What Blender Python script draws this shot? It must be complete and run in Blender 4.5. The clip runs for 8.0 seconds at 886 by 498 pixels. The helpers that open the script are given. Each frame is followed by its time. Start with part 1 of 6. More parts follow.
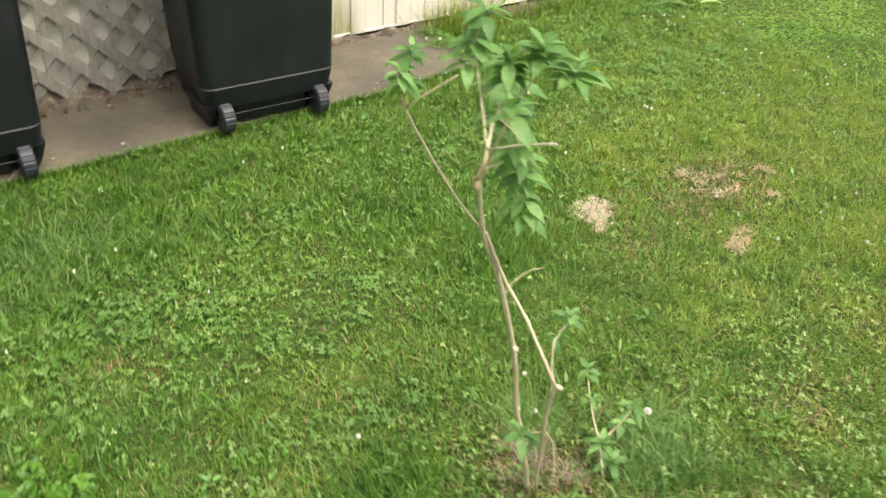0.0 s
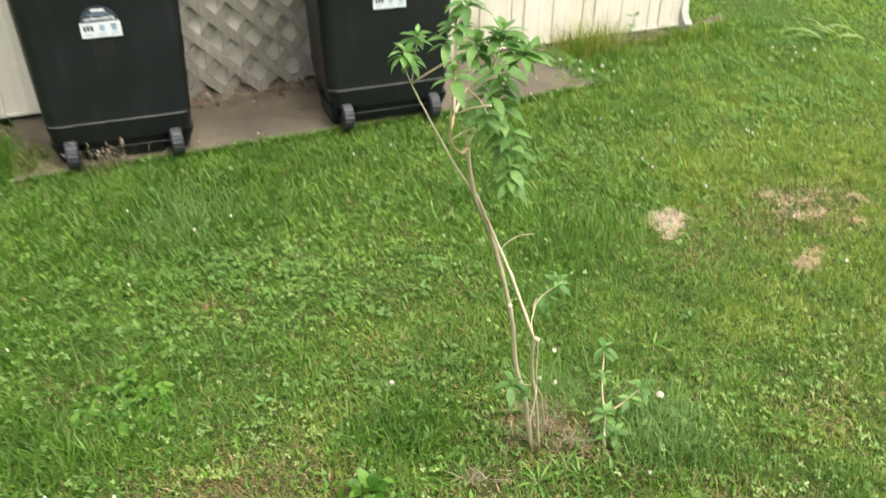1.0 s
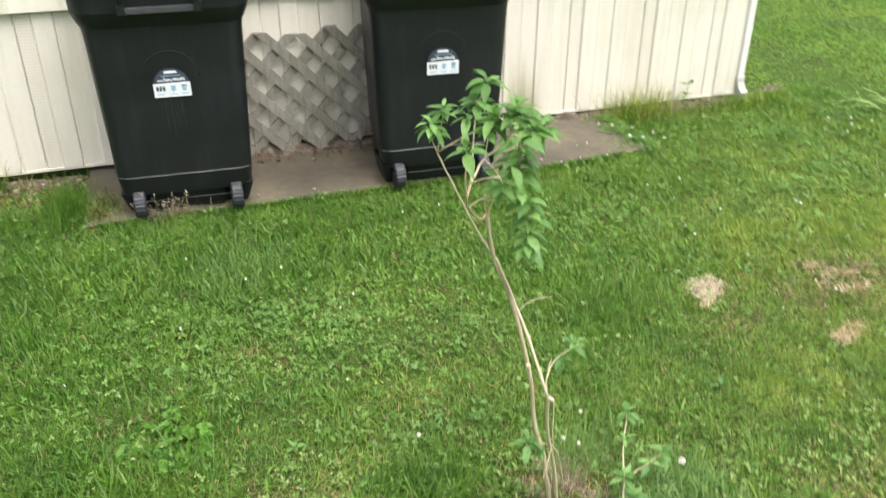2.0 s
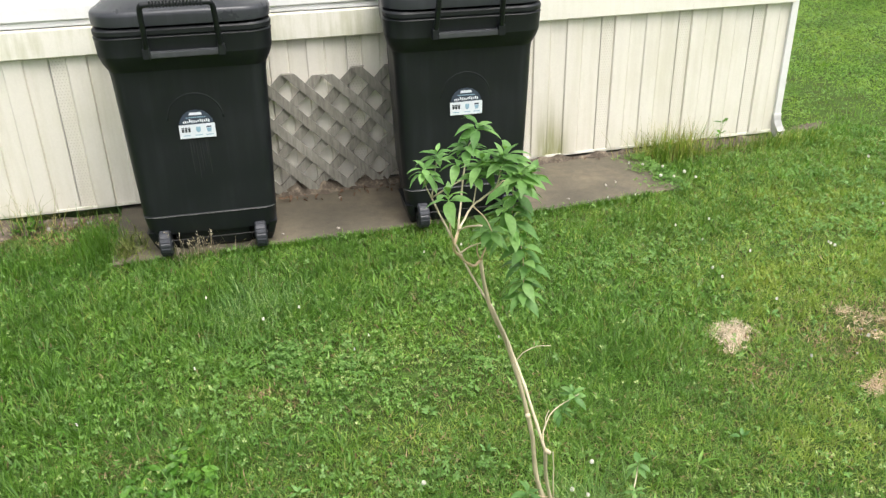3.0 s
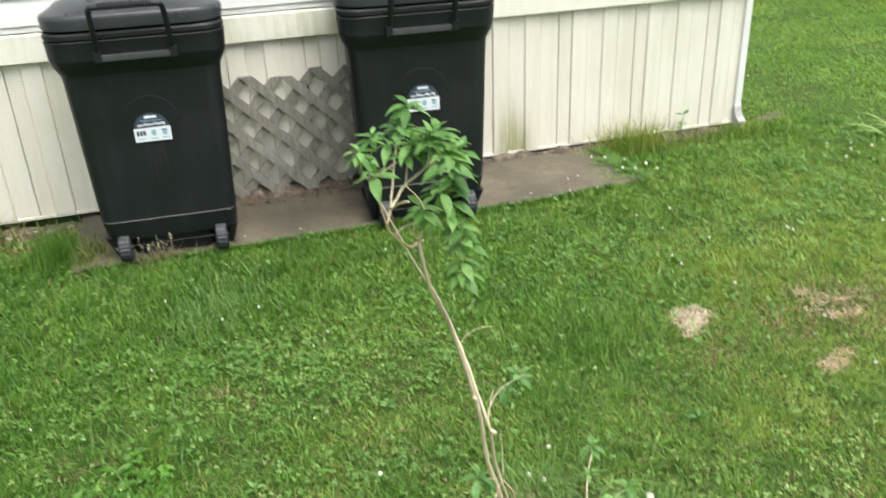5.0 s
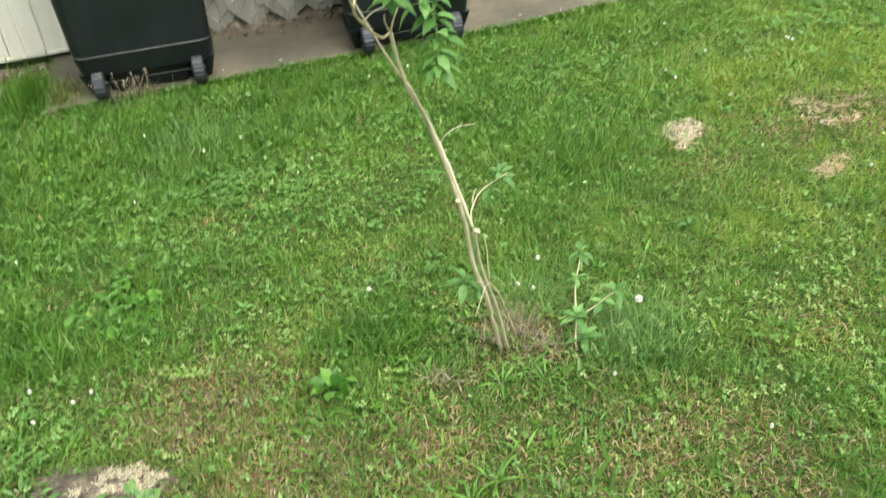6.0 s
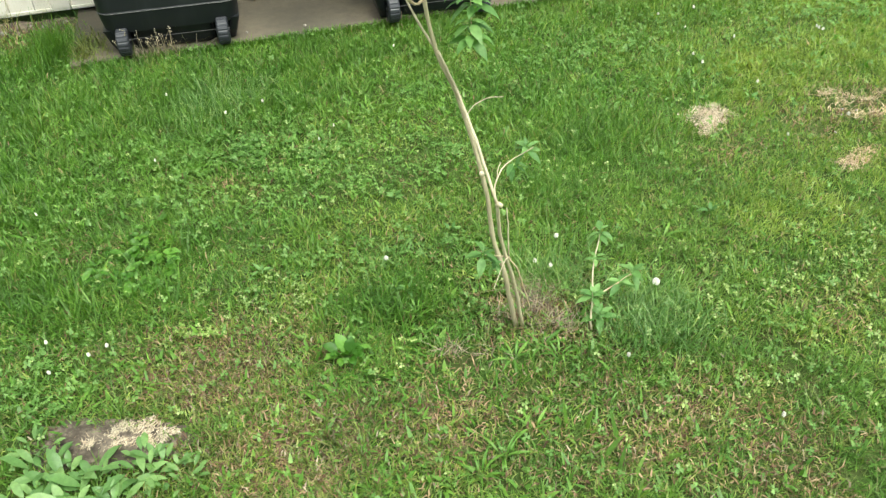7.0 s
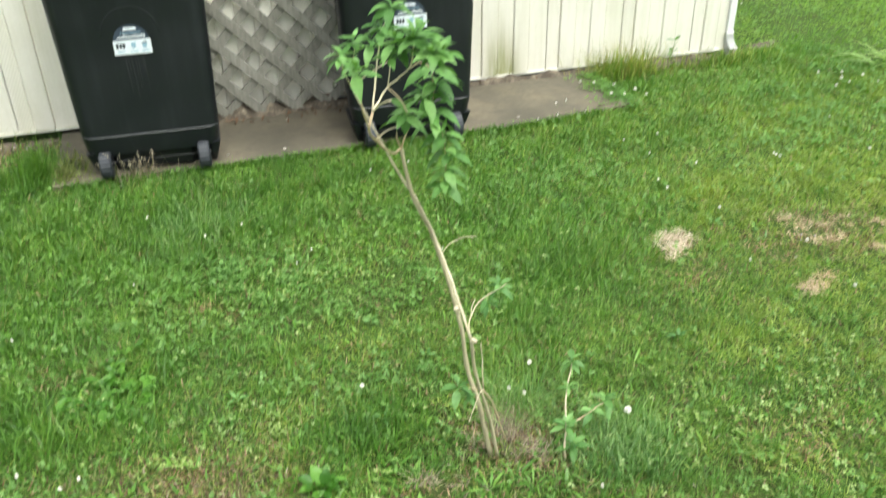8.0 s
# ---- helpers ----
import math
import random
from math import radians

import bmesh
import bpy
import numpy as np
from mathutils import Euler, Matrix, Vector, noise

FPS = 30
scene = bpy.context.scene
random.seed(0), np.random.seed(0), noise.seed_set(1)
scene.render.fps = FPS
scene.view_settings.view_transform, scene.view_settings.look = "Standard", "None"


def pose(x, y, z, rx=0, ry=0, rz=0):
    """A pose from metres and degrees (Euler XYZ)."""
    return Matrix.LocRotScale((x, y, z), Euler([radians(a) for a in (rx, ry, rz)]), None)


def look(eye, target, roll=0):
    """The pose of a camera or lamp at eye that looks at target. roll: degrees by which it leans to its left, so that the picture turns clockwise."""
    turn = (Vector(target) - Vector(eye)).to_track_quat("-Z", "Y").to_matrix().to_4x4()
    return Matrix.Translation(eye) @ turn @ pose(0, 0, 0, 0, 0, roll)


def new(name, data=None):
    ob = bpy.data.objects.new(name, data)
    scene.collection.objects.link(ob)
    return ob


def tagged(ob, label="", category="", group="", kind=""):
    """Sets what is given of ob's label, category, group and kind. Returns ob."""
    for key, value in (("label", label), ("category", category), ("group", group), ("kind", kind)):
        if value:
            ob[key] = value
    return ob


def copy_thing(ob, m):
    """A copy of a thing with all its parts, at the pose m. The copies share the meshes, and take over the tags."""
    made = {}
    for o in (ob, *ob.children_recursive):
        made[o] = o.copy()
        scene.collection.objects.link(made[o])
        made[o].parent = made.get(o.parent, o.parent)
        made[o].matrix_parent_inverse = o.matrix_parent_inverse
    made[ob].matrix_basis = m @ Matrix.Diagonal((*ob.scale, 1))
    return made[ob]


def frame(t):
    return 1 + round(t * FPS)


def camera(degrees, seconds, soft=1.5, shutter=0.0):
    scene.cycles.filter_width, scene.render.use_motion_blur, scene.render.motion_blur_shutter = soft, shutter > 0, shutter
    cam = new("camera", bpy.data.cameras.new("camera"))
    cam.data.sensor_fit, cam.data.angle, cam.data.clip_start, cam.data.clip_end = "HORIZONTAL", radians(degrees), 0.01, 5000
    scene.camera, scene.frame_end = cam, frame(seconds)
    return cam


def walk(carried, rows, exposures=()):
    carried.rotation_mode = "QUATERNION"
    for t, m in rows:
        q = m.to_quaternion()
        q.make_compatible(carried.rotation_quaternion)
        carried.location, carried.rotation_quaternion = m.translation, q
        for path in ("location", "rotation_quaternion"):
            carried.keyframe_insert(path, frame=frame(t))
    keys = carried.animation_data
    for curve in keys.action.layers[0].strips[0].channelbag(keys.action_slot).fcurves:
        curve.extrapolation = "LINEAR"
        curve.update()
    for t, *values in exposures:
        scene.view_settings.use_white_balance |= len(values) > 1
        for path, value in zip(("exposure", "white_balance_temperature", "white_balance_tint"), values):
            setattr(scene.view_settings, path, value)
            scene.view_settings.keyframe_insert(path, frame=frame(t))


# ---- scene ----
cam = camera(55.4, 8.0, 1.3, 0.65)
PATH = [
    (0, (-0.03, 0.007, 1.434), (0.981, 1.308, 0.3), 3.5),
    (0.2, (-0.002, -0.077, 1.440), (0.964, 1.256, 0.305), 4.0),
    (0.5, (0.065, -0.24, 1.418), (0.919, 1.188, 0.308), 6.1),
    (0.7, (0.104, -0.309, 1.443), (0.847, 1.164, 0.312), 3.1),
    (1, (0.1, -0.393, 1.464), (0.778, 1.148, 0.384), 0.9),
    (1.2, (0.106, -0.447, 1.454), (0.752, 1.135, 0.415), 0.9),
    (1.5, (0.073, -0.498, 1.482), (0.688, 1.101, 0.451), 1.1),
    (1.7, (0.130, -0.503, 1.487), (0.716, 1.120, 0.477), -0.7),
    (2, (0.159, -0.492, 1.521), (0.71, 1.167, 0.551), 0.3),
    (2.2, (0.208, -0.481, 1.524), (0.726, 1.203, 0.577), 0.4),
    (3.5, (0.279, -0.495, 1.533), (0.72, 1.243, 0.648), -1.4),
    (4, (0.291, -0.496, 1.537), (0.746, 1.25, 0.675), -1.5),
    (4.2, (0.301, -0.504, 1.521), (0.761, 1.248, 0.673), -1.7),
    (5.3, (0.373, -0.545, 1.436), (0.897, 1.147, 0.509), -3.3),
    (5.5, (0.385, -0.55, 1.392), (0.905, 1.09, 0.37), -4.2),
    (6, (0.378, -0.548, 1.35), (0.804, 1.018, 0.181), -4.8),
    (6.5, (0.364, -0.547, 1.332), (0.754, 0.997, 0.123), -3.6),
    (7, (0.354, -0.545, 1.341), (0.748, 0.996, 0.129), -2.4),
    (7.5, (0.346, -0.536, 1.377), (0.785, 1.055, 0.247), -1.1),
    (8, (0.353, -0.548, 1.426), (0.848, 1.103, 0.411), -1.1),
]
EXPOSURES = [(0.0, 0.79, 6950, 11), (0.5, 0.75, 6950, 11), (1.0, 0.77, 6850, 11), (1.5, 0.82, 6650, 11), (2.0, 0.79, 6500, 12), (3.0, 0.68, 6450, 12), (3.5, 0.67, 6400, 13), (4.2, 0.67, 6350, 13), (5.5, 0.68, 6350, 5), (6.0, 0.78, 6450, 2), (6.5, 0.8, 6450, 1), (7.0, 0.81, 6450, 1), (8.0, 0.83, 6300, 3)]
walk(cam, [(t, look(eye, target, roll)) for t, eye, target, roll in PATH], EXPOSURES)


# ---- world, sun, exposure ----
world = bpy.data.worlds.new("overcast_sky")
scene.world = world
world.use_nodes = True
wn = world.node_tree
sky = wn.nodes.new("ShaderNodeTexSky")
sky.sky_type = 'NISHITA'
sky.sun_disc = False
sky.sun_elevation = radians(66)
sky.sun_rotation = radians(155)
sky.dust_density = 6.0
sky.air_density = 1.2
soft_sky = wn.nodes.new("ShaderNodeHueSaturation")
soft_sky.inputs["Saturation"].default_value = 0.3
wn.links.new(sky.outputs[0], soft_sky.inputs["Color"])
wn.links.new(soft_sky.outputs[0], wn.nodes["Background"].inputs[0])
wn.nodes["Background"].inputs[1].default_value = 0.15

sun = new("sun", bpy.data.lights.new("sun", 'SUN'))
sun.data.energy = 1.5
sun.data.angle = radians(40)
sun.data.color = (1.0, 0.96, 0.88)
sun.matrix_world = look((0.42 * 5, -0.91 * 5, 11.2), (0, 0, 0))


# ---- material helpers ----
class Nodes:
    """Short way to write a node material."""

    def __init__(self, name):
        self.m = bpy.data.materials.new(name)
        self.m.use_nodes = True
        self.t = self.m.node_tree
        self.b = self.t.nodes["Principled BSDF"]
        self.out = self.t.nodes["Material Output"]

    def add(self, kind, **kw):
        n = self.t.nodes.new("ShaderNode" + kind)
        for k, v in kw.items():
            n.inputs[k.replace("_", " ")].default_value = v
        return n

    def link(self, a, b):
        self.t.links.new(a, b)

    def coords(self):
        return self.add("TexCoord").outputs["Object"]

    def place(self):
        return self.add("NewGeometry").outputs["Position"]

    def noise(self, vec, scale, detail=4.0, rough=0.55, stretch=None):
        if stretch:
            mp = self.add("Mapping", Scale=stretch)
            self.link(vec, mp.inputs["Vector"])
            vec = mp.outputs[0]
        n = self.add("TexNoise", Scale=scale, Detail=detail, Roughness=rough)
        self.link(vec, n.inputs["Vector"])
        return n.outputs["Fac"]

    def ramp(self, fac, stops):
        r = self.add("ValToRGB")
        el = r.color_ramp.elements
        while len(el) < len(stops):
            el.new(0.5)
        for e, (p, c) in zip(el, stops):
            e.position, e.color = p, (c if len(c) == 4 else (*c, 1.0))
        self.link(fac, r.inputs[0])
        return r.outputs[0]

    def mix(self, fac, a, b, mode='MIX'):
        n = self.t.nodes.new("ShaderNodeMix")
        n.data_type, n.blend_type = 'RGBA', mode
        for v, i in ((fac, 0), (a, 6), (b, 7)):
            if isinstance(v, (int, float)):
                n.inputs[i].default_value = v
            elif isinstance(v, tuple):
                n.inputs[i].default_value = v if len(v) == 4 else (*v, 1.0)
            else:
                self.link(v, n.inputs[i])
        return n.outputs[2]

    def math(self, op, a, b=0.0):
        n = self.t.nodes.new("ShaderNodeMath")
        n.operation = op
        for v, i in ((a, 0), (b, 1)):
            if isinstance(v, (int, float)):
                n.inputs[i].default_value = v
            else:
                self.link(v, n.inputs[i])
        return n.outputs[0]

    def bump(self, height, strength=0.3, dist=0.002):
        n = self.add("Bump", Strength=strength, Distance=dist)
        self.link(height, n.inputs["Height"])
        self.link(n.outputs[0], self.b.inputs["Normal"])

    def set(self, color=None, rough=None, **kw):
        for key, v in (("Base Color", color), ("Roughness", rough)):
            if v is None:
                continue
            if isinstance(v, (int, float)):
                self.b.inputs[key].default_value = v
            elif isinstance(v, tuple):
                self.b.inputs[key].default_value = v if len(v) == 4 else (*v, 1.0)
            else:
                self.link(v, self.b.inputs[key])
        for k, v in kw.items():
            self.b.inputs[k.replace("_", " ")].default_value = v
        return self.m


def leafy(name, dark, mid, light, tint=(0.20, 0.20, 0.05), tint_amount=0.35, through_leaf=0.3, rough=0.43, tint_scale=1.7, deep_amount=0.75, deep_scale=5.5):
    """Green plant matter: varied leaf by leaf and patch by patch, with light through the blade."""
    n = Nodes(name)
    rnd = n.add("NewGeometry").outputs["Random Per Island"]
    obj = n.add("ObjectInfo").outputs["Random"]
    both = n.math('FRACT', n.math('ADD', rnd, obj))
    pale = tuple(min(1.0, c * 1.2 + 0.01) for c in light)
    col = n.ramp(both, [(0.0, dark), (0.45, mid), (0.85, light), (1.0, pale)])
    patch = n.noise(n.place(), tint_scale, 5.0, 0.6)
    amount = n.math('MULTIPLY', n.ramp(patch, [(0.42, (0, 0, 0)), (0.68, (1, 1, 1))]), tint_amount)
    col = n.mix(amount, col, tint)
    deep = n.noise(n.place(), deep_scale, 4.0, 0.6)
    col = n.mix(deep_amount, col, n.ramp(deep, [(0.36, (0.7, 0.78, 0.72)), (0.52, (1.0, 1.0, 1.0)), (0.66, (1.16, 1.1, 1.04))]), 'MULTIPLY')
    fine = n.noise(n.place(), 140.0, 2.0)
    col = n.mix(0.35, col, n.ramp(fine, [(0.3, (0.55, 0.55, 0.5)), (0.7, (1.25, 1.25, 1.2))]), 'MULTIPLY')
    m = n.set(col, rough, Specular_IOR_Level=0.46)
    tr = n.add("BsdfTranslucent")
    n.link(n.mix(1.0, col, (1.15, 1.2, 0.6), 'MULTIPLY'), tr.inputs["Color"])
    mixer = n.add("MixShader", Fac=through_leaf)
    n.link(n.b.outputs[0], mixer.inputs[1])
    n.link(tr.outputs[0], mixer.inputs[2])
    n.link(mixer.outputs[0], n.out.inputs["Surface"])
    return m


# ---- materials ----
GRASS = leafy("grass_blades", (0.09, 0.204, 0.027), (0.132, 0.28, 0.041), (0.2, 0.352, 0.073), (0.235, 0.34, 0.062), 0.45, 0.42)
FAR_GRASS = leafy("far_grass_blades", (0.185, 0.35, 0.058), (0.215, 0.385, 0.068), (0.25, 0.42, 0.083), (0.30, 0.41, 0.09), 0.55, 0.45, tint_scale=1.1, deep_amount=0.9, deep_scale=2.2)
FESCUE = leafy("blue_green_grass", (0.105, 0.225, 0.058), (0.18, 0.335, 0.1), (0.31, 0.45, 0.165), (0.19, 0.32, 0.09), 0.2, 0.42)
LUSH_GRASS = leafy("deep_green_grass", (0.067, 0.168, 0.018), (0.096, 0.222, 0.025), (0.148, 0.288, 0.043), (0.15, 0.28, 0.036), 0.3, 0.42)
OLIVE_GRASS = leafy("thin_olive_grass", (0.085, 0.13, 0.026), (0.155, 0.205, 0.048), (0.29, 0.33, 0.10), (0.2, 0.175, 0.065), 0.4, 0.35, tint_scale=9.0)
YELLOW_GRASS = leafy("light_yellow_green_grass", (0.18, 0.29, 0.043), (0.245, 0.365, 0.06), (0.345, 0.44, 0.11), (0.36, 0.42, 0.09), 0.4, 0.42)
PALE_CLOVER = leafy("light_clover_leaves", (0.17, 0.30, 0.06), (0.26, 0.40, 0.10), (0.42, 0.52, 0.22), (0.32, 0.42, 0.10), 0.35, 0.35)
CLOVER = leafy("clover_leaves", (0.12, 0.255, 0.052), (0.155, 0.312, 0.068), (0.21, 0.375, 0.1), (0.18, 0.32, 0.05), 0.35, 0.35)
WEED = leafy("weed_leaves", (0.085, 0.21, 0.026), (0.12, 0.28, 0.036), (0.19, 0.36, 0.06), (0.18, 0.33, 0.04), 0.3, 0.35)
IVY_LEAF = leafy("ground_ivy_leaves", (0.05, 0.145, 0.014), (0.075, 0.205, 0.02), (0.135, 0.305, 0.038), (0.15, 0.3, 0.04), 0.3, 0.35, 0.45)
PLANTAIN_LEAF = leafy("plantain_leaves", (0.045, 0.14, 0.012), (0.07, 0.195, 0.02), (0.14, 0.31, 0.042), (0.15, 0.3, 0.04), 0.3, 0.35, 0.45)
GREY_WEED = leafy("soft_grey_green_leaves", (0.1, 0.215, 0.058), (0.145, 0.285, 0.08), (0.22, 0.365, 0.12), (0.22, 0.36, 0.09), 0.2, 0.3)
SAPLING_LEAF = leafy("sapling_leaves", (0.1, 0.23, 0.06), (0.152, 0.318, 0.09), (0.215, 0.395, 0.125), (0.21, 0.37, 0.1), 0.3, 0.38, 0.5)
PALE_WEED = leafy("pale_green_blades", (0.26, 0.40, 0.12), (0.36, 0.5, 0.18), (0.5, 0.6, 0.3), (0.4, 0.5, 0.2), 0.2, 0.35)
STRAW = leafy("dry_straw", (0.37, 0.285, 0.195), (0.55, 0.45, 0.325), (0.70, 0.60, 0.465), (0.42, 0.32, 0.21), 0.2, 0.12, 0.75)
RUSTY_STRAW = leafy("rusty_straw", (0.31, 0.22, 0.125), (0.48, 0.36, 0.215), (0.66, 0.52, 0.36), (0.30, 0.20, 0.11), 0.3, 0.12, 0.75)
THATCH = leafy("dead_grass", (0.12, 0.07, 0.036), (0.235, 0.15, 0.078), (0.42, 0.305, 0.18), (0.2, 0.14, 0.07), 0.3, 0.1, 0.8)


DRY_STALK = leafy("grey_tan_stalks", (0.16, 0.125, 0.082), (0.29, 0.235, 0.16), (0.46, 0.39, 0.28), (0.2, 0.16, 0.1), 0.3, 0.1, 0.8)
STRAW_GRASS = leafy("yellowing_grass", (0.2, 0.23, 0.06), (0.34, 0.34, 0.11), (0.5, 0.46, 0.2), (0.4, 0.34, 0.13), 0.3, 0.35)


def make_soil():
    n = Nodes("lawn_soil")
    p = n.place()
    a = n.noise(p, 9.0, 8.0, 0.65)
    b = n.noise(p, 75.0, 6.0, 0.7)
    col = n.ramp(a, [(0.3, (0.068, 0.072, 0.027)), (0.5, (0.066, 0.11, 0.027)), (0.7, (0.083, 0.15, 0.034))])
    col = n.mix(0.6, col, n.ramp(b, [(0.3, (0.4, 0.4, 0.4)), (0.7, (1.5, 1.5, 1.4))]), 'MULTIPLY')
    n.bump(b, 0.8, 0.01)
    return n.set(col, 0.95, Specular_IOR_Level=0.1)


def make_earth():
    n = Nodes("bare_earth")
    p = n.place()
    a = n.noise(p, 28.0, 8.0, 0.7)
    b = n.noise(p, 160.0, 6.0, 0.7)
    col = n.ramp(a, [(0.3, (0.06, 0.05, 0.042)), (0.5, (0.13, 0.108, 0.085)), (0.68, (0.30, 0.25, 0.19))])
    col = n.mix(0.7, col, n.ramp(b, [(0.3, (0.5, 0.5, 0.5)), (0.7, (1.4, 1.4, 1.35))]), 'MULTIPLY')
    n.bump(b, 0.9, 0.006)
    return n.set(col, 0.95, Specular_IOR_Level=0.1)


def make_concrete():
    n = Nodes("stained_concrete")
    p = n.place()
    a = n.noise(p, 2.6, 6.0, 0.6)
    b = n.noise(p, 24.0, 8.0, 0.7)
    c = n.noise(p, 260.0, 3.0)
    col = n.ramp(a, [(0.3, (0.076, 0.067, 0.05)), (0.48, (0.12, 0.105, 0.076)), (0.62, (0.17, 0.145, 0.102)), (0.76, (0.27, 0.22, 0.15))])
    col = n.mix(0.6, col, n.ramp(b, [(0.3, (0.62, 0.6, 0.58)), (0.7, (1.25, 1.25, 1.22))]), 'MULTIPLY')
    col = n.mix(0.35, col, n.ramp(c, [(0.35, (0.7, 0.7, 0.7)), (0.65, (1.25, 1.25, 1.25))]), 'MULTIPLY')
    n.bump(n.mix(0.5, b, c), 0.45, 0.003)
    return n.set(col, n.ramp(a, [(0.3, (0.6, 0.6, 0.6)), (0.7, (0.9, 0.9, 0.9))]))


def vinyl(name, base, dirt, dirt_amount, holes=False, algae=False, washed=False):
    """Cream vinyl with dust, faint vertical streaks and algae low down in blots."""
    n = Nodes(name)
    p = n.place()
    big = n.noise(p, 3.5, 5.0, 0.6)
    streak = n.noise(p, 6.0, 4.0, 0.6, (5.0, 5.0, 0.35))
    fine = n.noise(p, 120.0, 3.0)
    grime = n.math('MULTIPLY', n.ramp(n.mix(0.5, big, streak), [(0.45, (0, 0, 0)), (0.66, (1, 1, 1))]), dirt_amount)
    sep = n.add("SeparateXYZ")
    n.link(p, sep.inputs[0])
    if washed:
        # moss only on the shaded length behind the cans
        along = n.math('ADD', n.math('MULTIPLY', sep.outputs[0], 0.25), n.math('MULTIPLY', big, 0.2))
        grime = n.math('MULTIPLY', grime, n.ramp(along, [(0.4, (1, 1, 1)), (0.56, (0.22, 0.22, 0.22))]))
    col = n.mix(grime, base, dirt)
    col = n.mix(0.15, col, n.ramp(fine, [(0.3, (0.8, 0.8, 0.8)), (0.7, (1.1, 1.1, 1.1))]), 'MULTIPLY')
    if algae:
        # green algae washed up from splashing rain beside the can
        gx = n.math('MULTIPLY', n.math('SUBTRACT', sep.outputs[0], 1.80), 1 / 0.075)
        gz = n.math('MULTIPLY', n.math('SUBTRACT', sep.outputs[2], 0.03), 1 / 0.19)
        g = n.math('EXPONENT', n.math('MULTIPLY', n.math('ADD', n.math('MULTIPLY', gx, gx), n.math('MULTIPLY', gz, gz)), -1.0))
        g = n.math('MULTIPLY', g, n.ramp(streak, [(0.3, (0.45, 0.45, 0.45)), (0.6, (1, 1, 1))]))
        col = n.mix(n.math('MINIMUM', n.math('MULTIPLY', g, 1.5), 0.9), col, (0.25, 0.26, 0.09))
    if holes:
        x = n.math('MULTIPLY', sep.outputs[0], 1 / 0.0125)
        z = n.math('MULTIPLY', sep.outputs[2], 1 / 0.0125)
        row = n.math('MULTIPLY', n.math('MODULO', n.math('FLOOR', n.math('ADD', z, 400.0)), 2.0), 0.5)
        dx = n.math('SUBTRACT', n.math('FRACT', n.math('ADD', n.math('ADD', x, 400.0), row)), 0.5)
        dz = n.math('SUBTRACT', n.math('FRACT', n.math('ADD', z, 400.0)), 0.5)
        d = n.math('SQRT', n.math('ADD', n.math('MULTIPLY', dx, dx), n.math('MULTIPLY', dz, dz)))
        mask = n.ramp(d, [(0.19, (0, 0, 0)), (0.27, (1, 1, 1))])
        col = n.mix(mask, (0.67, 0.63, 0.54), col)
        n.bump(mask, 0.3, 0.002)
    else:
        n.bump(fine, 0.05, 0.001)
    return n.set(col, 0.42)


SOIL, EARTH, CONCRETE = make_soil(), make_earth(), make_concrete()
SKIRT = vinyl("cream_vinyl_skirting", (0.81, 0.775, 0.685), (0.52, 0.49, 0.33), 0.32, algae=True)
VENT = vinyl("vented_cream_vinyl", (0.81, 0.775, 0.685), (0.52, 0.49, 0.33), 0.32, True)
BAND = vinyl("mossy_cream_trim", (0.8, 0.78, 0.685), (0.42, 0.42, 0.22), 0.62, washed=True)
SIDING = vinyl("white_lap_siding", (0.86, 0.86, 0.85), (0.6, 0.58, 0.5), 0.2)
WHITE_METAL = vinyl("white_painted_metal", (0.80, 0.80, 0.78), (0.5, 0.48, 0.4), 0.25)


def make_plastic(name, base, rough, wear=0.5):
    n = Nodes(name)
    p = n.coords()
    a = n.noise(p, 5.0, 5.0, 0.65)
    b = n.noise(p, 420.0, 2.0)
    drip = n.noise(p, 9.0, 4.0, 0.6, (4.0, 4.0, 0.3))
    dust = n.math('MULTIPLY', n.ramp(n.mix(0.5, a, drip), [(0.5, (0, 0, 0)), (0.75, (1, 1, 1))]), wear)
    col = n.mix(dust, base, tuple(min(1.0, c * 2.2 + 0.008) for c in base))
    n.bump(b, 0.25, 0.0006)
    return n.set(col, n.ramp(a, [(0.3, (rough - 0.07,) * 3), (0.7, (rough + 0.12,) * 3)]), Specular_IOR_Level=0.45)


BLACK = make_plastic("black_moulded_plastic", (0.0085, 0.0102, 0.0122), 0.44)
# lid and ledge: black plastic with the sky's reflection put into a paler base
LID_SKY_LIT = make_plastic("black_lid_plastic", (0.037, 0.04, 0.046), 0.28)
LEDGE_SKY_LIT = make_plastic("worn_ledge_plastic", (0.06, 0.063, 0.068), 0.34)
TYRE = make_plastic("grey_wheel_plastic", (0.032, 0.035, 0.042), 0.42)
DRIP = make_plastic("dusty_plastic", (0.0135, 0.015, 0.0165), 0.55)
SCUFF = make_plastic("scuffed_plastic_edge", (0.16, 0.16, 0.155), 0.6)
STEEL = Nodes("dull_steel_axle").set((0.05, 0.05, 0.05), 0.55, Metallic=1.0)


def make_paper(name, col):
    n = Nodes(name)
    f = n.noise(n.coords(), 60.0, 3.0)
    return n.set(n.mix(0.2, col, n.ramp(f, [(0.3, (0.75, 0.75, 0.75)), (0.7, (1.1, 1.1, 1.1))]), 'MULTIPLY'), 0.35)


PAPER, INK, BLUE, NAVY = make_paper("white_sticker", (0.78, 0.82, 0.86)), make_paper("dark_print", (0.03, 0.035, 0.045)), make_paper("blue_print", (0.3, 0.47, 0.58)), make_paper("dark_blue_sticker", (0.05, 0.065, 0.095))


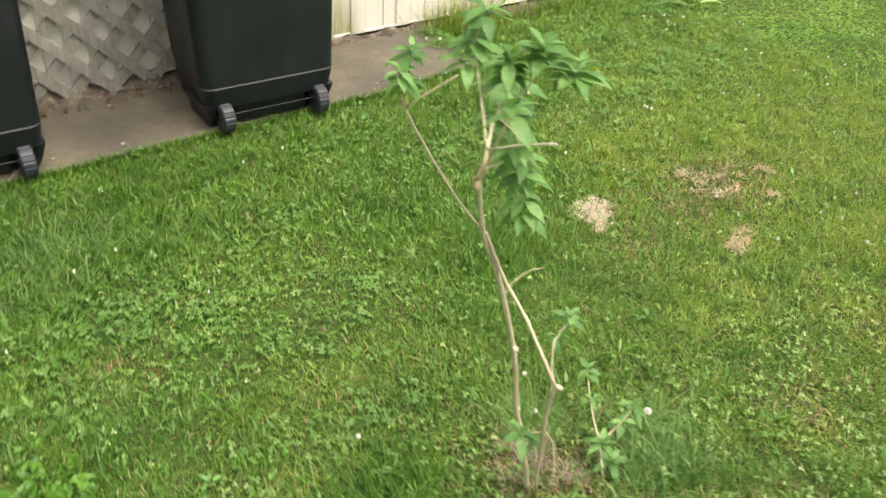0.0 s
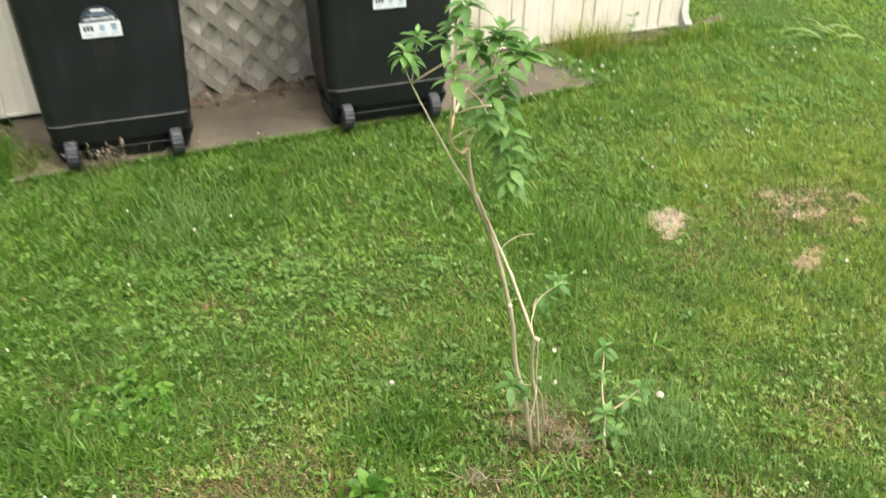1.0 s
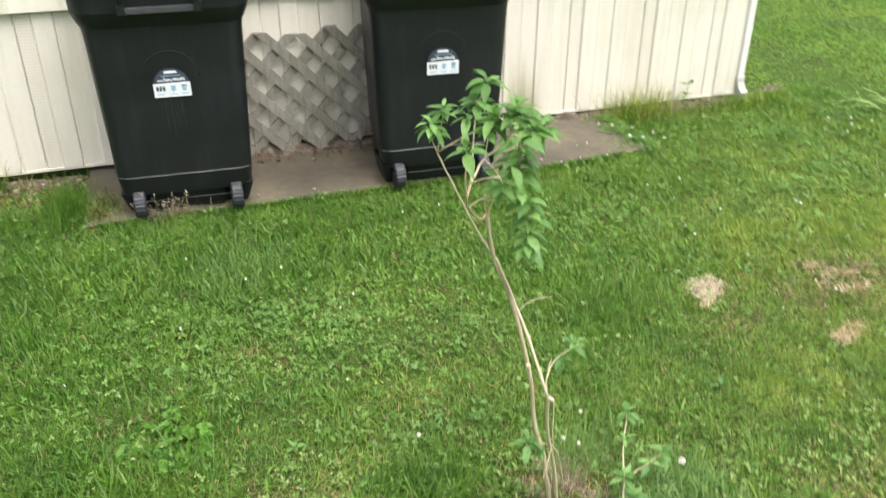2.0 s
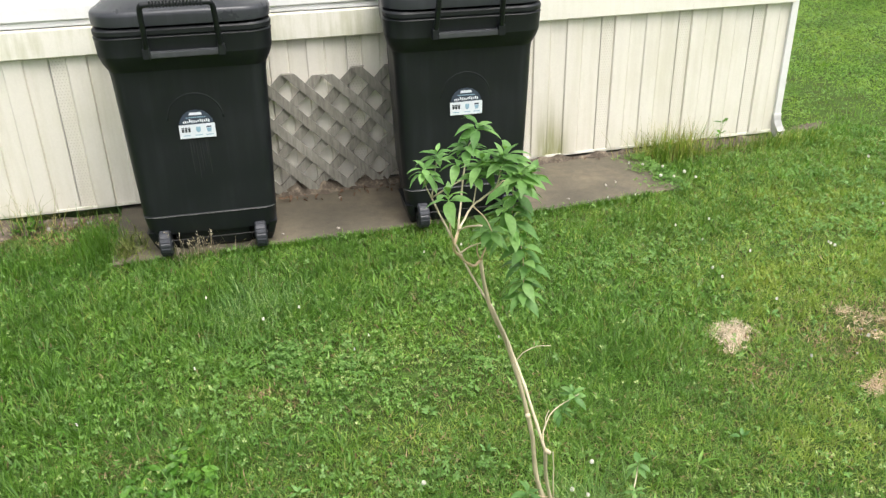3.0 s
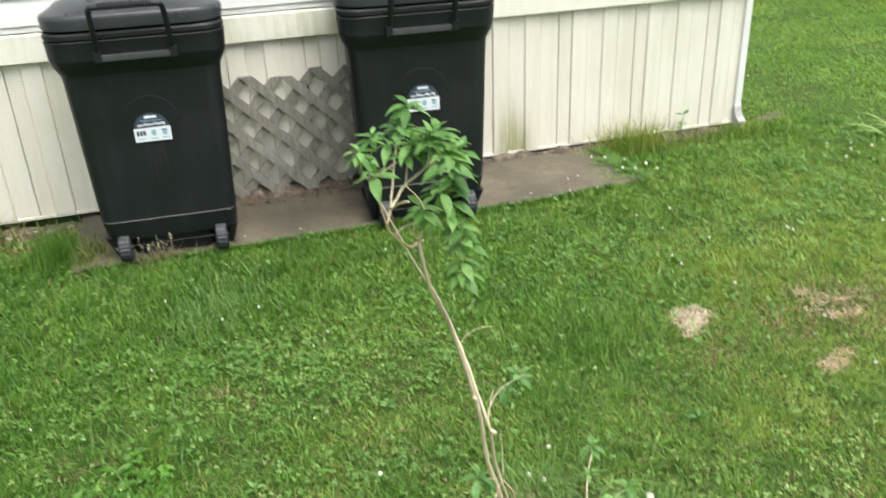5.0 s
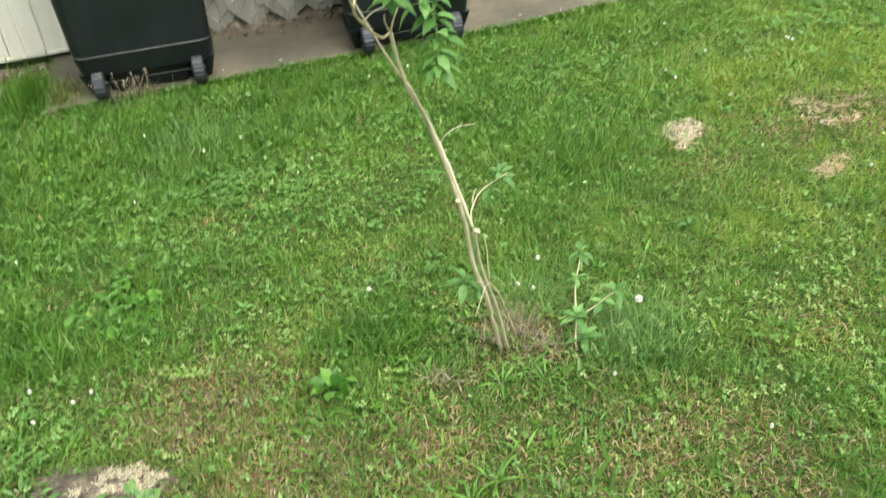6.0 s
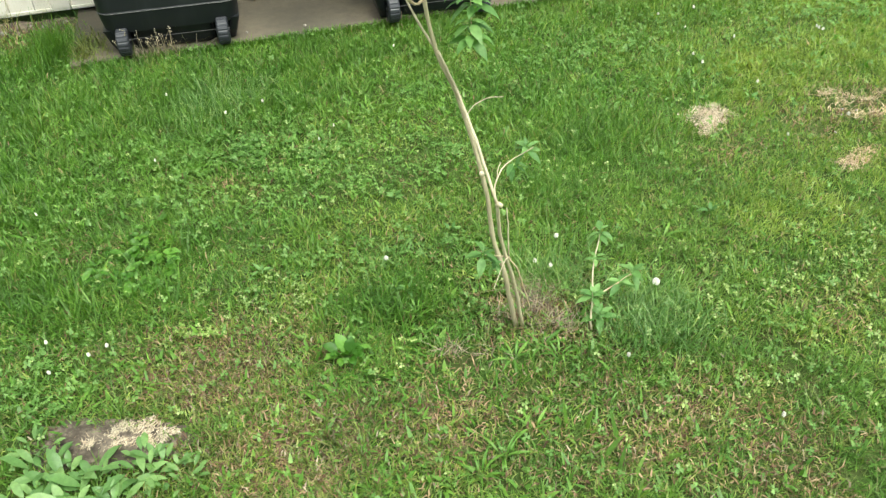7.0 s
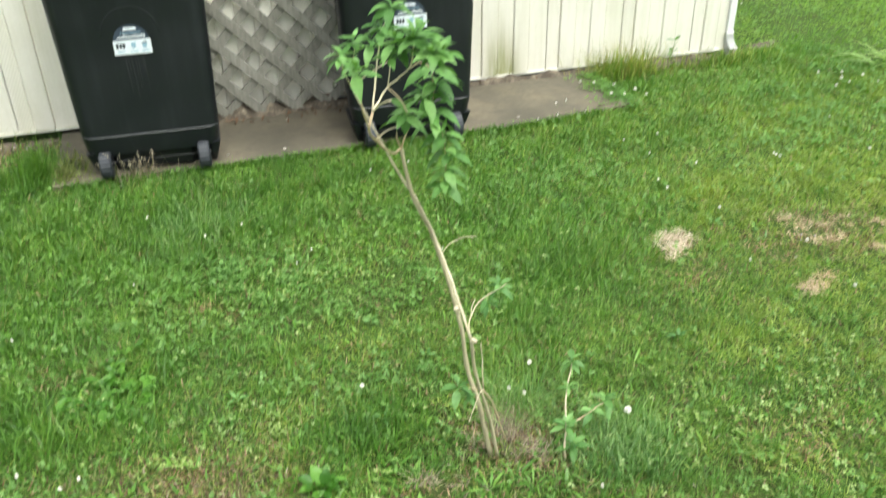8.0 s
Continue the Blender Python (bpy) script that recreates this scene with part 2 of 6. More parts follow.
def make_wood(name, dark, light, scale=(9.0, 9.0, 1.2), rough=0.85):
    n = Nodes(name)
    p = n.coords()
    g = n.noise(p, 9.0, 8.0, 0.65, scale)
    s = n.noise(p, 3.0, 4.0, 0.6)
    rnd = n.add("ObjectInfo").outputs["Random"]
    col = n.ramp(g, [(0.28, dark), (0.72, light)])
    col = n.mix(0.5, col, n.ramp(s, [(0.3, (0.7, 0.7, 0.66)), (0.7, (1.2, 1.2, 1.2))]), 'MULTIPLY')
    col = n.mix(0.4, col, n.ramp(rnd, [(0.0, (0.7, 0.68, 0.64)), (1.0, (1.2, 1.2, 1.2))]), 'MULTIPLY')
    n.bump(g, 0.5, 0.002)
    return n.set(col, rough, Specular_IOR_Level=0.2)


LATTICE = make_wood("weathered_grey_wood", (0.175, 0.168, 0.145), (0.355, 0.343, 0.3))
REDWOOD = make_wood("red_brown_boards", (0.08, 0.03, 0.022), (0.17, 0.07, 0.05))
BARK = make_wood("tan_bark", (0.40, 0.355, 0.225), (0.62, 0.555, 0.375), (14.0, 14.0, 3.0))
PALE_BARK = make_wood("pale_cream_bark", (0.54, 0.46, 0.31), (0.72, 0.64, 0.47), (14.0, 14.0, 3.0))
TWIG = make_wood("reddish_twig", (0.55, 0.42, 0.26), (0.76, 0.61, 0.42), (14.0, 14.0, 3.0))
# dry leaf browns, also the painted shade inside the downspout elbow
LITTER_AND_SHADE = make_wood("dry_brown_leaf", (0.075, 0.045, 0.03), (0.21, 0.135, 0.085), (6.0, 6.0, 6.0))
PETAL = make_paper("clover_petals", (0.9, 0.88, 0.8))
STONE = make_wood("pale_stone", (0.24, 0.22, 0.19), (0.42, 0.39, 0.34), (3.0, 3.0, 3.0))


# ---- mesh helpers ----
def link_mesh(name, bm, material, parent=None, smooth=False):
    me = bpy.data.meshes.new(name)
    bm.to_mesh(me)
    bm.free()
    for m in (material if isinstance(material, (list, tuple)) else [material]):
        me.materials.append(m)
    if smooth:
        me.shade_smooth()
    ob = new(name, me)
    ob.parent = parent
    return ob


def part(name, bm, material, parent, label="", smooth=False):
    ob = link_mesh(name, bm, material, parent, smooth)
    if label:
        tagged(ob, label)
    return ob


def again(ob, m, parent=None):
    """Another object on the same mesh."""
    o = new(ob.name.split(".")[0], ob.data)
    o.parent = parent if parent else ob.parent
    o.matrix_basis = m
    return o


def empty(name, m=None):
    ob = new(name)
    ob.empty_display_size = 0.05
    if m is not None:
        ob.matrix_world = m
    return ob


def box(bm, x0, x1, y0, y1, z0, z1, bevel=0.0):
    r = bmesh.ops.create_cube(bm, size=1.0)
    vs = r["verts"]
    for v in vs:
        v.co = Vector(((x0 + x1) / 2 + v.co.x * (x1 - x0), (y0 + y1) / 2 + v.co.y * (y1 - y0), (z0 + z1) / 2 + v.co.z * (z1 - z0)))
    if bevel:
        es = list({e for v in vs for e in v.link_edges})
        bmesh.ops.bevel(bm, geom=es, offset=bevel, segments=2, affect='EDGES', profile=0.7)
    return bm


def boxed(x0, x1, y0, y1, z0, z1, bevel=0.0):
    return box(bmesh.new(), x0, x1, y0, y1, z0, z1, bevel)


def loft(bm, rings, cap=True, closed=True):
    rows = [[bm.verts.new(p) for p in r] for r in rings]
    k = len(rows[0])
    for a, b in zip(rows, rows[1:]):
        for i in range(k if closed else k - 1):
            j = (i + 1) % k
            bm.faces.new((a[i], a[j], b[j], b[i]))
    if cap:
        bm.faces.new(rows[0][::-1])
        bm.faces.new(rows[-1])
    return rows


def tube(bm, points, radii, sides=8, cap=True):
    """A round, tapering stem through the points."""
    pts = [Vector(p) for p in points]
    rings = []
    ref = Vector((0.3, 0.9, 0.2)).normalized()
    for i, p in enumerate(pts):
        d = (pts[min(i + 1, len(pts) - 1)] - pts[max(i - 1, 0)]).normalized()
        u = d.cross(ref)
        if u.length < 0.1:
            u = d.cross(Vector((1, 0, 0)))
        u.normalize()
        v = d.cross(u)
        rings.append([p + radii[i] * (math.cos(2 * math.pi * k / sides) * u + math.sin(2 * math.pi * k / sides) * v) for k in range(sides)])
    loft(bm, rings, cap)
    return bm


def bent(points, n, wob=0.0, seed=1):
    """A smooth line of n points through the given ones, slightly crooked."""
    rng = random.Random(seed)
    P = [Vector(p) for p in points]
    P = [2 * P[0] - P[1]] + P + [2 * P[-1] - P[-2]]
    out = []
    seg = len(P) - 3
    for i in range(n):
        s = i / (n - 1) * seg
        k = min(int(s), seg - 1)
        t = s - k
        a, b, c, d = P[k:k + 4]
        q = 0.5 * ((2 * b) + (c - a) * t + (2 * a - 5 * b + 4 * c - d) * t * t + (3 * b - a - 3 * c + d) * t ** 3)
        if 0 < i < n - 1:
            q += Vector([rng.uniform(-wob, wob) for _ in range(3)])
        out.append(q)
    return out


def round_rect(w, d, r, yf, z, k=6):
    """Outline of a rounded rectangle whose front edge lies at y = yf."""
    pts = []
    for cx, cy, a0 in ((w / 2 - r, yf + r, -90), (w / 2 - r, yf + d - r, 0), (-w / 2 + r, yf + d - r, 90), (-w / 2 + r, yf + r, 180)):
        for i in range(k + 1):
            a = radians(a0 + 90 * i / k)
            pts.append((cx + r * math.cos(a), cy + r * math.sin(a), z))
    return pts


def clip(poly, inside, cut):
    out = []
    for i, p in enumerate(poly):
        q = poly[(i + 1) % len(poly)]
        if inside(p):
            out.append(p)
            if not inside(q):
                out.append(cut(p, q))
        elif inside(q):
            out.append(cut(p, q))
    return out


def clip_rect(poly, x0, x1, z0, z1):
    for axis, lim, sign in ((0, x0, 1), (0, x1, -1), (1, z0, 1), (1, z1, -1)):
        if len(poly) < 3:
            return []
        poly = clip(poly, lambda p: sign * (p[axis] - lim) >= 0,
                    lambda p, q: tuple(p[k] + (q[k] - p[k]) * (lim - p[axis]) / (q[axis] - p[axis]) for k in (0, 1)))
    return poly


def slab_of(poly, y0, y1, lean=0.0):
    """A flat piece: an outline in x and z, thick from y0 to y1."""
    bm = bmesh.new()
    loft(bm, [[(x, y0 + lean * z, z) for x, z in poly], [(x, y1 + lean * z, z) for x, z in poly]])
    bmesh.ops.recalc_face_normals(bm, faces=bm.faces)
    return bm


# ---- numbers of the plan ----
WALL_Y = 3.22
CORNER_X = 3.06
SLAB = (-0.24, 2.26, 2.68, WALL_Y)

# ---- ground ----
def build_ground():
    bm = bmesh.new()
    xs = sorted(set([-60, -30, -15, -8, -4] + [round(-3 + 0.12 * i, 3) for i in range(76)] + [8, 12, 20, 35, 60]))
    ys = sorted(set([-60, -30, -15, -8, -4] + [round(-2 + 0.12 * i, 3) for i in range(84)] + [12, 20, 35, 60]))
    grid = [[bm.verts.new((x, y, 0.0 if abs(x) > 7 or abs(y) > 9 else 0.012 * noise.noise((x * 1.7, y * 1.7, 3.0)) - 0.008)) for x in xs] for y in ys]
    for a, b in zip(grid, grid[1:]):
        for i in range(len(xs) - 1):
            bm.faces.new((a[i], a[i + 1], b[i + 1], b[i]))
    tagged(link_mesh("ground", bm, SOIL, smooth=True), "dark soil of a mown lawn under grass and clover", "ground", kind="structure")


build_ground()


def build_slab():
    x0, x1, y0, y1 = SLAB
    bm = bmesh.new()
    n = 60
    front = [(x0 + (x1 - x0) * i / n, y0 + 0.012 * noise.noise((i * 0.35, 0, 7)) + (0.05 * max(0, i / n - 0.8) / 0.2) ** 1.0) for i in range(n + 1)]
    low = [bm.verts.new((x, y, -0.05)) for x, y in front]
    lip = [bm.verts.new((x, y, 0.008)) for x, y in front]
    top = [bm.verts.new((x, y + 0.012, 0.016 + 0.002 * noise.noise((x * 3, 0, 0)))) for x, y in front]
    back = [bm.verts.new((x, y1 + 0.05, 0.018)) for x, y in front]
    for a, b in ((low, lip), (lip, top), (top, back)):
        for i in range(n):
            bm.faces.new((a[i], a[i + 1], b[i + 1], b[i]))
    tagged(link_mesh("pavement", bm, CONCRETE), "stained brown-grey concrete strip along the house skirting", "pavement", kind="structure")


build_slab()


# ---- the house ----
def skirt_profile(x0, x1):
    """Across one panel: corners (x, depth) of five flats, every second one proud, with sloping sides."""
    P = 0.4065
    edges = [0.0, 0.067, 0.151, 0.230, 0.312, P]
    pts = []
    for i in range(5):
        dep = 0.0 if i % 2 == 0 else 0.008
        pts += [(edges[i] + 0.004, dep, i), (edges[i + 1] - 0.006, dep, i), (edges[i + 1] - 0.001, -0.004 if i in (0, 1, 3, 4) else 0.0, -1)]
    return [(x0 + x, d, i) for x, d, i in pts if x < x1 - x0 - 0.002] + ([(x1, 0.0, -1)] if x1 - x0 < 0.4 else [pts[-1]])


def skirt_panel(width):
    bm = bmesh.new()
    pr = [(0.0, -0.008, -1)] + skirt_profile(0.0, width)
    z0, z1 = 0.05, 0.735
    lo = [bm.verts.new((x, -d, z0)) for x, d, _ in pr]
    hi = [bm.verts.new((x, -d, z1)) for x, d, _ in pr]
    lo2 = [bm.verts.new((x, 0.02, z0)) for x, d, _ in pr]
    hi2 = [bm.verts.new((x, 0.02, z1)) for x, d, _ in pr]
    for i in range(len(pr) - 1):
        f = bm.faces.new((lo[i], lo[i + 1], hi[i + 1], hi[i]))
        f.material_index = 1 if pr[i][2] == 0 and pr[i + 1][2] == 0 else 0
        bm.faces.new((hi[i], hi[i + 1], hi2[i + 1], hi2[i]))
        bm.faces.new((lo2[i], lo2[i + 1], lo[i + 1], lo[i]))
    return bm


def build_house():
    # skirting along the front, panel by panel
    skirt = tagged(empty("wall_skirting"), "cream vertical vinyl skirting with vented strips and grime", "wall", kind="structure")
    first = None
    k0 = -12
    for k in range(k0, 2):
        x = 2.034 + 0.4065 * k
        if first is None:
            first = part("panel", skirt_panel(0.4065), [SKIRT, VENT], skirt)
            first.matrix_basis = pose(x, WALL_Y, 0)
        else:
            again(first, pose(x, WALL_Y, 0.0015 * math.sin(k * 2.1)))
    x = 2.034 + 0.4065 * 2
    last = part("panel", skirt_panel(CORNER_X - x), [SKIRT, VENT], skirt)
    last.matrix_basis = pose(x, WALL_Y, 0)
    X0 = 2.034 + 0.4065 * k0
    # bottom track and the dark gap behind it
    bm = bmesh.new()
    box(bm, -0.26, CORNER_X, WALL_Y - 0.005, WALL_Y + 0.02, 0.038, 0.05, 0.002)
    box(bm, X0, -0.264, WALL_Y - 0.005, WALL_Y + 0.02, 0.038, 0.05, 0.002)
    part("bottom_track", bm, BAND, skirt)
    # end wall of the skirting, going back from the corner
    part("end_panel", boxed(CORNER_X - 0.02, CORNER_X, WALL_Y + 0.022, WALL_Y + 7.0, 0.03, 0.735), SKIRT, skirt)
    # top band, in two lengths with a lap between
    band = tagged(empty("trim"), "cream skirting top trim with green mildew", "trim", kind="structure")
    for a, b, dz in ((X0, 2.5, 0.0), (2.496, CORNER_X - 0.002, 0.003)):
        bm = bmesh.new()
        sec = [(0.0, 0.716), (-0.025, 0.716), (-0.028, 0.719), (-0.0275, 0.74), (-0.0225, 0.822), (-0.0195, 0.827), (0.0, 0.829)]
        loft(bm, [[(x, WALL_Y + y - dz * 0.6, z + dz * 0.3) for y, z in sec] for x in (a, b)])
        bmesh.ops.recalc_face_normals(bm, faces=bm.faces)
        part("band", bm, BAND, band)
    # lap siding above
    siding = tagged(empty("wall_siding"), "white horizontal vinyl lap siding of a mobile home", "wall", kind="structure")
    part("starter_strip", boxed(X0, CORNER_X - 0.03, WALL_Y - 0.006, WALL_Y + 0.03, 0.834, 0.856, 0.002), SIDING, siding)
    bm = bmesh.new()
    sec = [(0.03, 0.0), (-0.012, 0.0), (-0.015, 0.004), (-0.013, 0.05), (-0.001, 0.108), (0.03, 0.108)]
    loft(bm, [[(x, WALL_Y + y, z) for y, z in sec] for x in (X0, CORNER_X - 0.03)])
    bmesh.ops.recalc_face_normals(bm, faces=bm.faces)
    board = part("siding_board", bm, SIDING, siding)
    board.matrix_basis = pose(0, 0, 0.858)
    for i in range(1, 16):
        again(board, pose(0, 0, 0.858 + 0.108 * i))
    bm = bmesh.new()
    box(bm, CORNER_X - 0.03, CORNER_X + 0.02, WALL_Y - 0.024, WALL_Y + 0.04, 0.735, 2.6, 0.004)
    part("corner_post", bm, WHITE_METAL, siding)
    part("end_wall", boxed(CORNER_X - 0.02, CORNER_X + 0.006, WALL_Y + 0.042, WALL_Y + 7.0, 0.737, 2.6), SIDING, siding)
    part("back_wall", boxed(X0, CORNER_X - 0.022, WALL_Y + 0.04, WALL_Y + 0.1, 0.02, 2.6), SIDING, siding)
    tagged(link_mesh("roof", boxed(X0 - 0.2, CORNER_X + 0.2, WALL_Y - 0.2, WALL_Y + 7.2, 2.602, 2.68), SIDING), "white roof edge of the mobile home", "roof", kind="structure")


build_house()


def build_downspout():
    thing = tagged(empty("downspout", pose(CORNER_X + 0.012, WALL_Y + 0.004, 0)), "white metal downspout with a kicked-out elbow at the house corner", "downspout")
    bm = bmesh.new()
    box(bm, -0.019, 0.019, -0.02, 0.022, 0.11, 0.732, 0.004)
    part("pipe", bm, WHITE_METAL, thing)
    bm = bmesh.new()
    rows = []
    for y, z, tilt, s in ((0.001, 0.13, 0, 1.04), (-0.004, 0.10, 18, 1.05), (-0.022, 0.062, 42, 1.08), (-0.045, 0.036, 52, 1.12)):
        c, sn = math.cos(radians(tilt)), math.sin(radians(tilt))
        rows.append([(0.020 * s * a + 0.25 * -y, y + 0.022 * s * b * c, z - 0.022 * s * b * sn) for a, b in ((-1, -1), (1, -1), (1, 1), (-1, 1))])
    loft(bm, rows, cap=False)
    bmesh.ops.solidify(bm, geom=bm.faces[:], thickness=0.002)
    elbow = part("elbow", bm, WHITE_METAL, thing)
    # added dark sheet across the elbow: its inner shade put into colour
    bm = bmesh.new()
    bm.faces.new([bm.verts.new((p[0] * 0.94, p[1], p[2])) for p in rows[2]])
    part("mouth", bm, LITTER_AND_SHADE, elbow, "dark sheet for the shaded inside of the elbow")
    bm = bmesh.new()
    box(bm, -0.022, 0.022, -0.0235, 0.0235, 0.126, 0.14, 0.002)
    part("collar", bm, WHITE_METAL, thing)


build_downspout()


# ---- lattice panel ----
def build_lattice():
    thing = tagged(empty("lattice_panel", pose(0, 0, 0)), "weathered grey wooden diagonal lattice leaning on the skirting", "lattice")
    x0, x1, z0, z1 = 0.30, 1.12, 0.018, 0.572
    pitch, w = 0.1535, 0.039
    h = w / 2 * math.sqrt(2)
    for layer, sign, y in ((0, -1, 3.157), (1, 1, 3.1675)):
        for k in range(-8, 9):
            # at the top edge the slat's axis stands at xt
            xt = 0.699 + pitch * k
            dz = z1 - z0 + 0.2
            a = [(xt - h + sign * 0.1, z1 + 0.1), (xt + h + sign * 0.1, z1 + 0.1), (xt + h - sign * dz, z1 - dz), (xt - h - sign * dz, z1 - dz)]
            q = clip_rect(a, x0, x1, z0, z1 - 0.012 * (k % 3 == 0) + 0.004 * ((k * 7) % 4 - 1.5))
            if len(q) < 3:
                continue
            part("slat", slab_of(q, y, y + 0.0095, 0.05), LATTICE, thing)


build_lattice()


# ---- wheeled trash can ----
def narrowing(ring):
    """The can narrows towards its hinge side."""
    return [(x * (1.0 - 0.2 * max(0.0, min(1.0, (y - 0.06) / 0.54))), y, z) for x, y, z in ring]


def build_can():
    can = tagged(empty("trash_can"), "black plastic wheeled trash can with closed lid and white sticker", "trash can", group="trash cans by the house")
    # body with collar and the moulded line round the foot
    bm = bmesh.new()
    prof = [(0.078, 0.44, 0.42, 0.045, 0.04), (0.088, 0.488, 0.47, 0.012, 0.05), (0.150, 0.508, 0.49, 0.0, 0.05), (0.163, 0.511, 0.492, -0.001, 0.05), (0.1672, 0.5138, 0.4952, -0.0022, 0.052), (0.1698, 0.5138, 0.4952, -0.0022, 0.052), (0.173, 0.511, 0.494, 0.0, 0.05),
            (0.450, 0.533, 0.53, -0.004, 0.052), (0.717, 0.553, 0.566, -0.008, 0.055), (0.742, 0.56, 0.574, -0.011, 0.06), (0.772, 0.592, 0.612, -0.03, 0.075), (0.802, 0.612, 0.634, -0.041, 0.085), (0.857, 0.618, 0.642, -0.045, 0.088),
            (0.867, 0.622, 0.646, -0.047, 0.088), (0.872, 0.61, 0.634, -0.041, 0.088), (0.878, 0.62, 0.644, -0.046, 0.088), (0.892, 0.622, 0.644, -0.046, 0.088), (0.899, 0.614, 0.636, -0.042, 0.086), (0.902, 0.58, 0.60, -0.026, 0.08)]
    loft(bm, [narrowing(round_rect(w, d, r, yf, z, 8)) for z, w, d, yf, r in prof])
    # feet at the corners, beside and behind the wheels
    for sx in (-1, 1):
        loft(bm, [[(sx * (0.232 - 0.26 * (0.09 - z)) + x, y, z) for x, y, _ in round_rect(0.036, 0.2, 0.012, yf, z, 3)] for z, yf in ((0.004, 0.06), (0.045, 0.03), (0.1, 0.012))])
    loft(bm, [[(x, y, z) for x, y, _ in round_rect(w, 0.36, 0.03, 0.068, z, 4)] for z, w in ((0.003, 0.40), (0.02, 0.42), (0.09, 0.43))])
    # low belly of the body between the wheels
    loft(bm, [[(x, y, z) for x, y, _ in round_rect(w, 0.12, 0.02, yf, z, 4)] for z, w, yf in ((0.006, 0.285, 0.05), (0.02, 0.295, 0.04), (0.09, 0.30, 0.024))])
    body = part("body", bm, BLACK, can, smooth=True)
    body.data.set_sharp_from_angle(angle=radians(14))
    # raised arch moulded above the sticker
    bm = bmesh.new()
    rows = []
    for i in range(33):
        a = radians(2 + 176 * i / 32)
        row = []
        for rr, out in ((0.093, -0.003), (0.098, 0.0004), (0.103, 0.0004), (0.108, -0.003)):
            z = 0.55 + rr * math.sin(a)
            row.append((rr * math.cos(a), -0.004 - 0.015 * (z - 0.45) - out, z))
        rows.append(row)
    loft(bm, rows)
    bmesh.ops.recalc_face_normals(bm, faces=bm.faces)
    part("moulded_arch", bm, BLACK, body, smooth=True)
    # scuffed highlight on the moulded line
    bm = bmesh.new()
    ring = round_rect(0.515, 0.4952, 0.052, -0.0027, 0.1685, 8)
    half = [p for p in ring if p[1] < 0.05]
    half.sort(key=lambda p: p[0])
    loft(bm, [[(x, y, z - 0.0008), (x, y - 0.0006, z), (x, y, z + 0.0008)] for x, y, z in half], cap=False, closed=False)
    part("scuffed_line", bm, SCUFF, body, "scuffed pale moulding line")
    # lid
    bm = bmesh.new()
    lid = [(0.906, 0.600, 0.62, -0.035, 0.10), (0.909, 0.622, 0.648, -0.051, 0.115), (0.941, 0.626, 0.652, -0.053, 0.118), (0.952, 0.622, 0.648, -0.051, 0.118), (0.958, 0.612, 0.637, -0.045, 0.12), (0.962, 0.596, 0.62, -0.036, 0.125),
           (0.967, 0.585, 0.605, -0.028, 0.14), (0.979, 0.556, 0.575, -0.012, 0.165), (0.991, 0.512, 0.528, 0.012, 0.19), (1.002, 0.452, 0.465, 0.043, 0.2), (1.012, 0.375, 0.385, 0.083, 0.18), (1.020, 0.285, 0.292, 0.13, 0.14), (1.025, 0.18, 0.184, 0.184, 0.09), (1.027, 0.06, 0.06, 0.246, 0.03)]
    loft(bm, [narrowing(round_rect(w, d, r, yf, z, 8)) for z, w, d, yf, r in lid])
    top = part("lid", bm, LID_SKY_LIT, can, smooth=True)
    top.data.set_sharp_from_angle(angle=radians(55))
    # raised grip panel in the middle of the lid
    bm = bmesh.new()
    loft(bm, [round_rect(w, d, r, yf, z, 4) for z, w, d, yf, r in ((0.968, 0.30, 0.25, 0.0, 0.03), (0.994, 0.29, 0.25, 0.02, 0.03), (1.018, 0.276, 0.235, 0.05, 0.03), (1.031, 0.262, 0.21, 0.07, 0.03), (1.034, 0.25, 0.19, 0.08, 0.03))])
    part("grip_panel", bm, LID_SKY_LIT, top, smooth=True).data.set_sharp_from_angle(angle=radians(35))
    # darker plate on the panel: the grip hollow's shade put into colour
    bm = bmesh.new()
    loft(bm, [[(x * (1.15 - 1.6 * (y - 0.075)), y, z + 0.02 * (y - 0.075)) for x, y, _ in round_rect(w, d, 0.02, yf, z, 4)] for z, w, d, yf in ((1.028, 0.205, 0.13, 0.075), (1.0365, 0.203, 0.128, 0.076), (1.0375, 0.196, 0.12, 0.08))])
    part("grip_pocket", bm, BLACK, top, "dark plate for the shaded hollow of the lid grip", smooth=True).data.set_sharp_from_angle(angle=radians(35))
    # paler oval plate above it paints the lit part of the hollow's floor
    bm = bmesh.new()
    loft(bm, [[(0.082 * k * math.cos(a), 0.15 + 0.027 * k * math.sin(a), z) for a in [2 * math.pi * i / 28 for i in range(28)]] for z, k in ((1.034, 1.0), (1.0395, 1.0), (1.041, 0.93))])
    part("pocket_floor", bm, LID_SKY_LIT, top, "paler oval plate for the lit floor of the lid grip", smooth=True).data.set_sharp_from_angle(angle=radians(35))
    # handle: two arms and a ribbed bar
    bm = bmesh.new()
    H = 0.124
    line = bent([(-H - 0.004, -0.052, 0.813), (-H, -0.075, 0.868), (-H + 0.002, -0.098, 0.933), (-H + 0.004, -0.115, 0.974), (-H + 0.009, -0.122, 0.988), (-H + 0.022, -0.125, 0.993), (0, -0.126, 0.994), (H - 0.022, -0.125, 0.993), (H - 0.009, -0.122, 0.988), (H - 0.004, -0.115, 0.974), (H - 0.002, -0.098, 0.933), (H, -0.075, 0.868), (H + 0.004, -0.052, 0.813)], 61)
